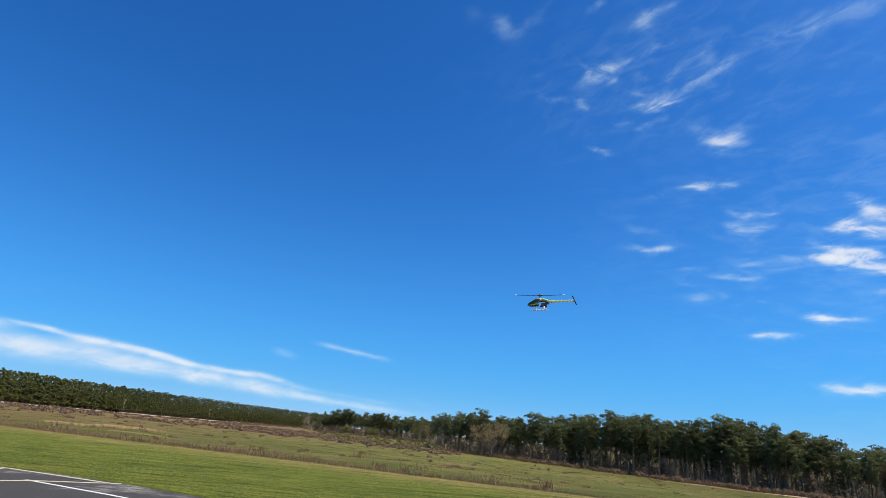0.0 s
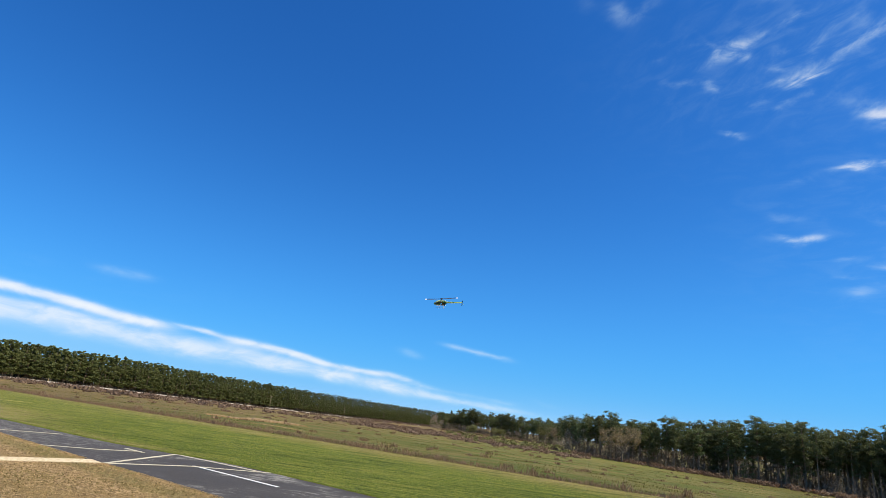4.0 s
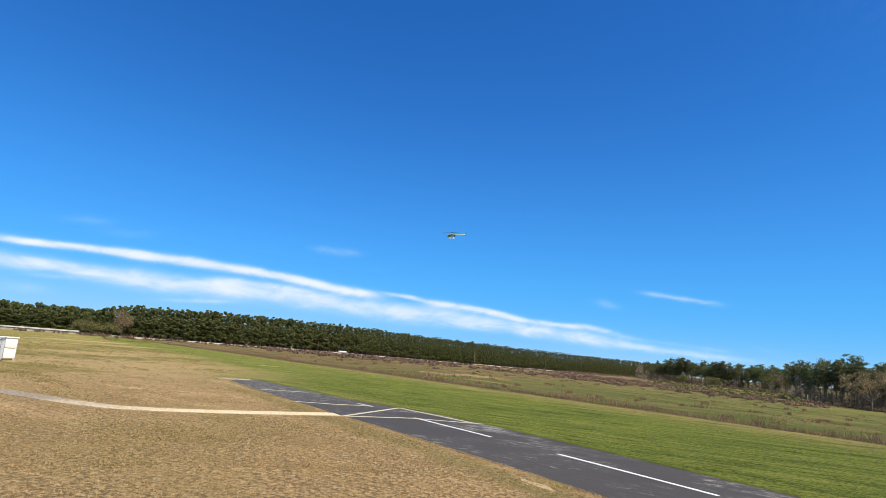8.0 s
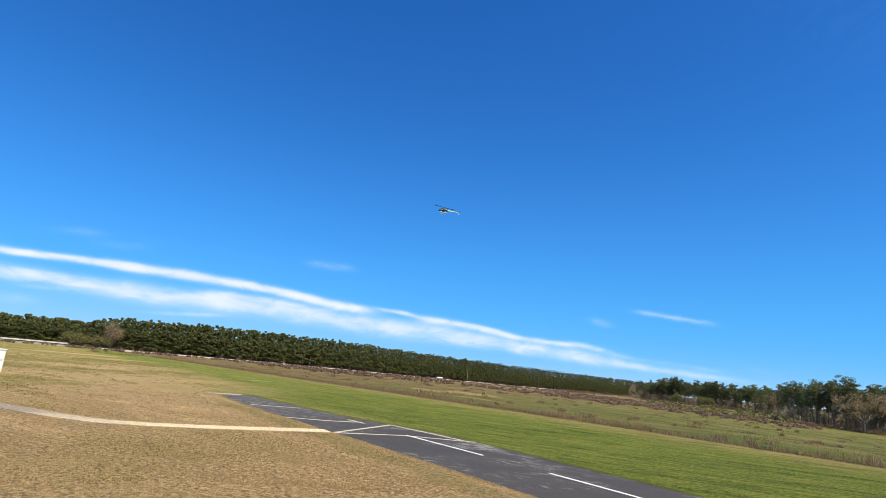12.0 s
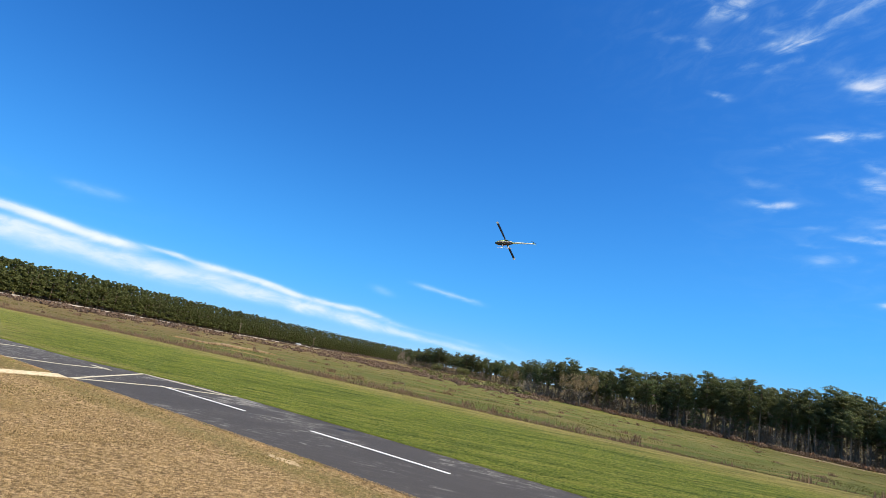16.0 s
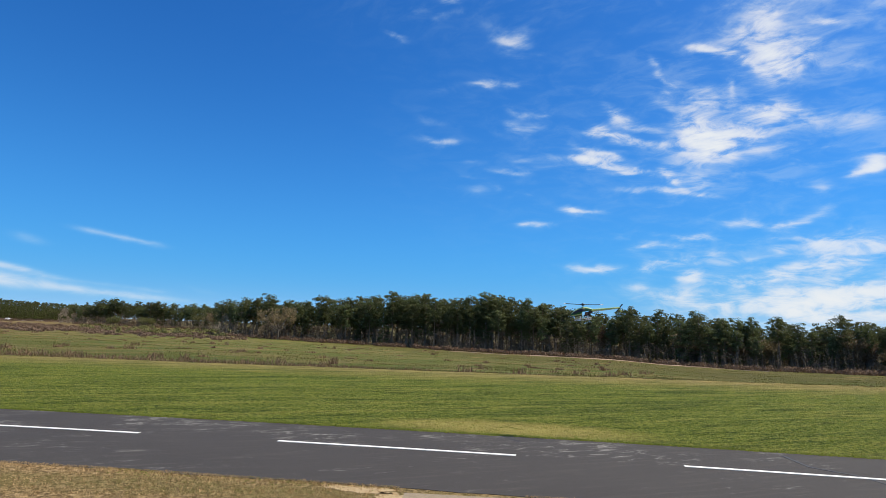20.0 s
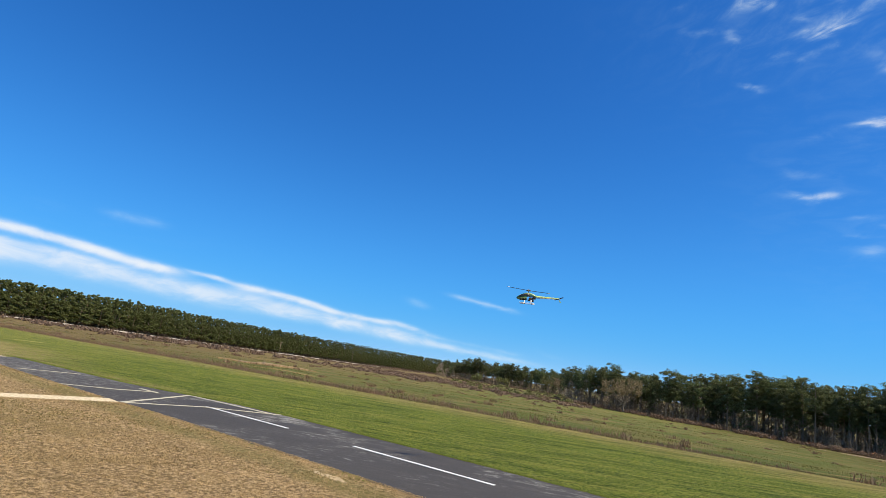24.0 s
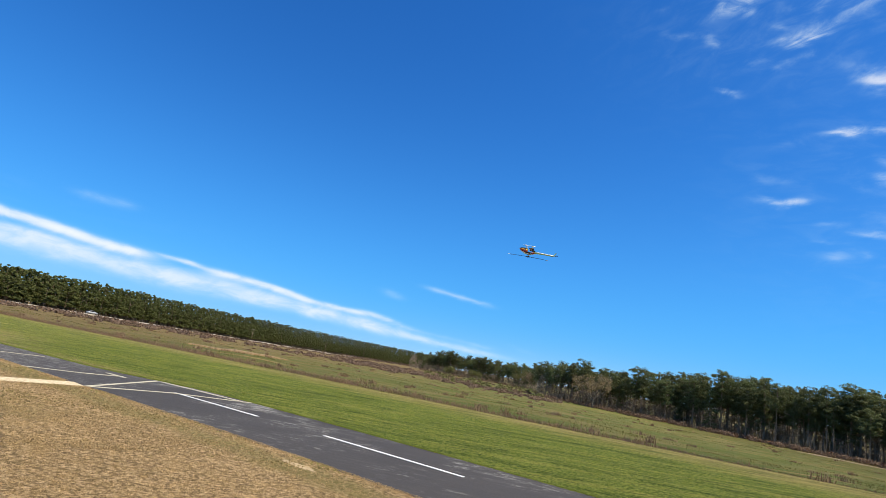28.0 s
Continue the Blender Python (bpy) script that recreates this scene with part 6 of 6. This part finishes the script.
# ---- what moves ----
# helicopter: seconds, place, turn about x, y, z, and the rotor's turn on its mast
FLIGHT = [
    (0.0, 1.61, 10.17, 4.16, -8, 5, 170, 20),
    (0.2, 1.38, 10.33, 4.29, 2, 5, 166, 36),
    (0.4, 1.20, 10.41, 4.35, 10, 7, 172, 40),
    (0.6, 1.06, 10.58, 4.40, 6, 6, 173, 52),
    (0.8, 0.86, 10.91, 4.45, 16, 4, 168, 56),
    (1.0, 0.62, 11.00, 4.65, 21, 6, 175, 80),
    (1.2, 0.43, 11.12, 4.93, 25, 4, 170, 116),
    (1.4, 0.31, 11.17, 5.26, 54, 8, 176, 156),
    (1.6, 0.33, 11.93, 5.61, 76, 4, 168, 192),
    (1.8, 0.31, 12.44, 5.73, 104, 4, 177, 248),
    (2.0, 0.25, 12.87, 5.60, 127, 3, 174, 292),
    (2.2, 0.13, 13.24, 5.35, 150, 7, 178, 308),
    (2.4, -0.04, 13.57, 5.25, 160, 5, 171, 316),
    (2.9, -1.23, 14.36, 5.72, 185, 5, 177, 332),
    (3.4, -2.42, 15.14, 5.74, 245, 5, 183, 348),
    (3.9, -3.61, 15.93, 5.31, 310, 5, 189, 365),
    (4.5, -5.05, 16.87, 4.18, -3, 5, -164, 384),
    (4.7, -6.00, 16.99, 4.41, 9, 2, -168, 404),
    (5.0, -7.29, 16.97, 4.69, 3, 4, -157, 380),
    (5.4, -9.20, 17.75, 5.75, 33, 3, -168, 412),
    (5.8, -10.16, 18.73, 7.22, 93, 6, -168, 336),
    (6.2, -10.62, 19.99, 7.74, 137, 1, -165, 436),
    (6.6, -11.44, 20.71, 8.13, 159, 5, -158, 412),
    (7.0, -12.35, 21.12, 8.64, -128, 6, -165, 468),
    (7.5, -12.45, 21.76, 8.34, -57, 14, -162, 396),
    (8.0, -13.23, 21.77, 7.20, -14, 6, -150, 360),
    (8.3, -14.16, 21.45, 7.30, -7, 8, -148, 320),
    (8.6, -15.04, 21.07, 7.92, 34, -1, -167, 284),
    (9.0, -15.10, 21.07, 9.07, 85, -5, -173, 232),
    (9.4, -14.70, 21.43, 9.06, 135, -2, -175, 296),
    (9.8, -14.80, 21.43, 8.62, 167, 2, -172, 356),
    (10.2, -14.53, 21.07, 8.86, -139, 0, 179, 300),
    (10.6, -13.78, 20.62, 9.33, -110, 3, 172, 288),
    (11.0, -13.15, 20.28, 8.44, -44, 5, -171, 372),
    (11.5, -13.54, 19.72, 7.58, -8, -5, -158, 384),
    (12.0, -12.18, 19.56, 8.43, 15, -8, 203, 369),
    (12.5, -10.82, 19.39, 8.78, 80, -11, 205, 354),
    (13.0, -9.46, 19.23, 8.63, 165, -14, 207, 339),
    (13.5, -8.10, 19.06, 7.98, -108, -17, -152, 324),
    (13.7, -7.52, 19.82, 7.62, -93, -21, -169, 336),
    (14.0, -6.68, 20.69, 6.85, -62, -15, 169, 288),
    (14.2, -6.26, 20.57, 5.98, -44, -8, 168, 312),
    (14.5, -5.63, 19.98, 4.93, -10, -6, -166, 392),
    (14.7, -5.11, 19.11, 4.47, -4, -6, 177, 428),
    (15.0, -4.39, 18.12, 3.84, -1, -1, -166, 380),
    (15.2, -3.69, 16.63, 3.85, -1, 1, 180, 376),
    (15.5, -2.59, 14.50, 3.65, 21, 6, -171, 444),
    (15.7, -1.69, 13.07, 3.93, 32, 6, -174, 472),
    (16.0, -0.91, 12.24, 4.56, 59, 6, -177, 424),
    (16.2, -0.16, 11.85, 4.68, 75, 6, 171, 452),
    (16.5, 0.92, 11.19, 4.78, 103, 5, 174, 404),
    (16.7, 1.59, 10.98, 4.56, 120, 2, 166, 432),
    (17.0, 2.54, 10.66, 3.92, 161, 1, 163, 380),
    (17.2, 3.16, 10.17, 3.64, 166, -0, 163, 392),
    (17.4, 3.78, 9.85, 3.41, 177, 6, 158, 388),
    (17.6, 4.42, 9.68, 3.30, 173, 7, 151, 364),
    (17.8, 4.94, 9.45, 3.26, 176, 8, 151, 368),
    (18.0, 5.52, 9.16, 3.07, 179, 9, 148, 372),
    (18.2, 5.87, 9.09, 3.00, -172, 6, 146, 376),
    (18.4, 6.24, 9.53, 3.38, -163, 5, 146, 380),
    (18.6, 6.61, 10.16, 3.67, -143, 2, 142, 384),
    (18.8, 6.85, 10.68, 3.45, -113, 3, 141, 392),
    (19.0, 7.00, 10.91, 3.05, -81, 6, 143, 440),
    (19.2, 7.08, 10.80, 2.92, -38, 7, 139, 504),
    (19.4, 6.93, 10.30, 2.66, -7, 11, 140, 516),
    (19.6, 6.56, 9.60, 2.35, -9, 9, 144, 488),
    (19.8, 6.15, 8.93, 2.26, -7, 8, 145, 484),
    (20.0, 5.89, 8.60, 2.10, -10, 7, 145, 492),
    (20.2, 5.67, 8.52, 1.96, -10, 8, 143, 492),
    (20.5, 5.31, 8.50, 1.91, -1, 10, 148, 488),
    (20.7, 4.92, 8.47, 1.97, -5, 10, 150, 496),
    (20.9, 4.52, 8.46, 1.91, -5, 10, 152, 496),
    (21.0, 4.29, 8.44, 1.94, -5, 10, 153, 492),
    (21.2, 3.83, 8.55, 1.96, -1, 8, 156, 492),
    (21.4, 3.34, 8.66, 2.00, -2, 4, 159, 492),
    (21.6, 2.84, 8.82, 1.97, 3, 3, 162, 408),
    (21.8, 2.35, 8.98, 1.98, -1, -1, 165, 408),
    (22.0, 1.90, 9.19, 1.99, -1, -1, 168, 492),
    (22.2, 1.48, 9.46, 2.06, -2, -1, 171, 496),
    (22.4, 1.05, 9.73, 2.11, -2, -1, 174, 408),
    (22.5, 0.87, 9.92, 2.13, 14, -2, 169, 384),
    (23.2, 0.02, 10.65, 2.95, 2, -0, 175, 387),
    (23.9, -0.83, 11.38, 3.37, 0, 1, 182, 390),
    (24.5, -1.55, 12.01, 3.42, -5, 3, -173, 392),
    (24.7, -1.62, 12.25, 3.39, -4, 3, -177, 376),
    (25.0, -1.74, 12.42, 3.33, 13, 4, -177, 444),
    (25.2, -1.81, 12.58, 3.34, 15, 5, -172, 460),
    (25.5, -1.97, 13.04, 3.74, 20, 4, 180, 400),
    (25.7, -1.96, 13.25, 4.18, 42, 6, -173, 436),
    (26.0, -1.73, 13.67, 4.93, 78, 3, 176, 448),
    (26.2, -1.50, 13.58, 5.05, 116, 7, -175, 500),
    (26.5, -1.23, 13.87, 4.95, 121, 5, 178, 472),
    (26.7, -1.15, 13.98, 4.87, 132, 5, -177, 476),
    (27.0, -1.11, 14.02, 4.67, 166, 7, -177, 540),
    (27.2, -1.02, 13.96, 4.60, 170, 4, 177, 532),
    (27.5, -0.98, 13.66, 4.54, 179, 4, -177, 448),
    (27.7, -0.90, 13.59, 4.55, 178, -1, -176, 448),
    (28.0, -0.67, 13.56, 4.74, 168, -3, -177, 360),
]


def motions():
    walk(heli, [(t, pose(x, y, z, rx, ry, rz)) for t, x, y, z, rx, ry, rz, spin in FLIGHT])
    spins = sorted([(t, spin) for t, *_, spin in FLIGHT] + [(6.0, 412)])
    walk(rotor, [(t, pose(0, 0, 0.135, 0, 0, spin)) for t, spin in spins])
    walk(tail_rotor, [(t, pose(-0.605, 0.022, 0.016, 0, 20 + 34 * i, 0)) for i, (t, *_) in enumerate(FLIGHT)])
    def drive(ob, rows):
        made = []
        for t, d in rows:
            x, y, turn = along_road(d)
            made.append((t, pose(x + 1.7 * math.sin(radians(turn)), y - 1.7 * math.cos(radians(turn)), float(fall(x, y)) + 0.43, 0, 0, turn)))
        walk(ob, made)
    drive(car_one, [(0.0, 48.0), (2.5, 97.0), (5.0, 145.0), (7.0, 183.0), (9.0, 224.7), (10.0, 247.4), (11.0, 270.0), (14.0, 338.0), (17.0, 406.0), (20.0, 474.0), (23.0, 542.0), (26.0, 610.0), (28.0, 655.0)])
    drive(car_two, [(t, max(2.0, 157.0 + 21.7 * (t - 26.0))) for t in (0.0, 10.0, 18.9, 20.0, 22.0, 24.0, 25.5, 27.0, 28.0)])


# ---- the place ----
ground()
runway()
walks()
road()
fence()
utility_pole()
guard_rail()
hardwoods()
wood_on_the_right()
plantation()
plantation_floor()
undergrowth()
tracks()
meadow_weeds()
turf()
car_one = car(CAR_WHITE, "white saloon car driving along the far road")
car_two = car(CAR_SILVER, "pale silver saloon car driving along the far road")
heli, rotor, tail_rotor = helicopter()
motions()
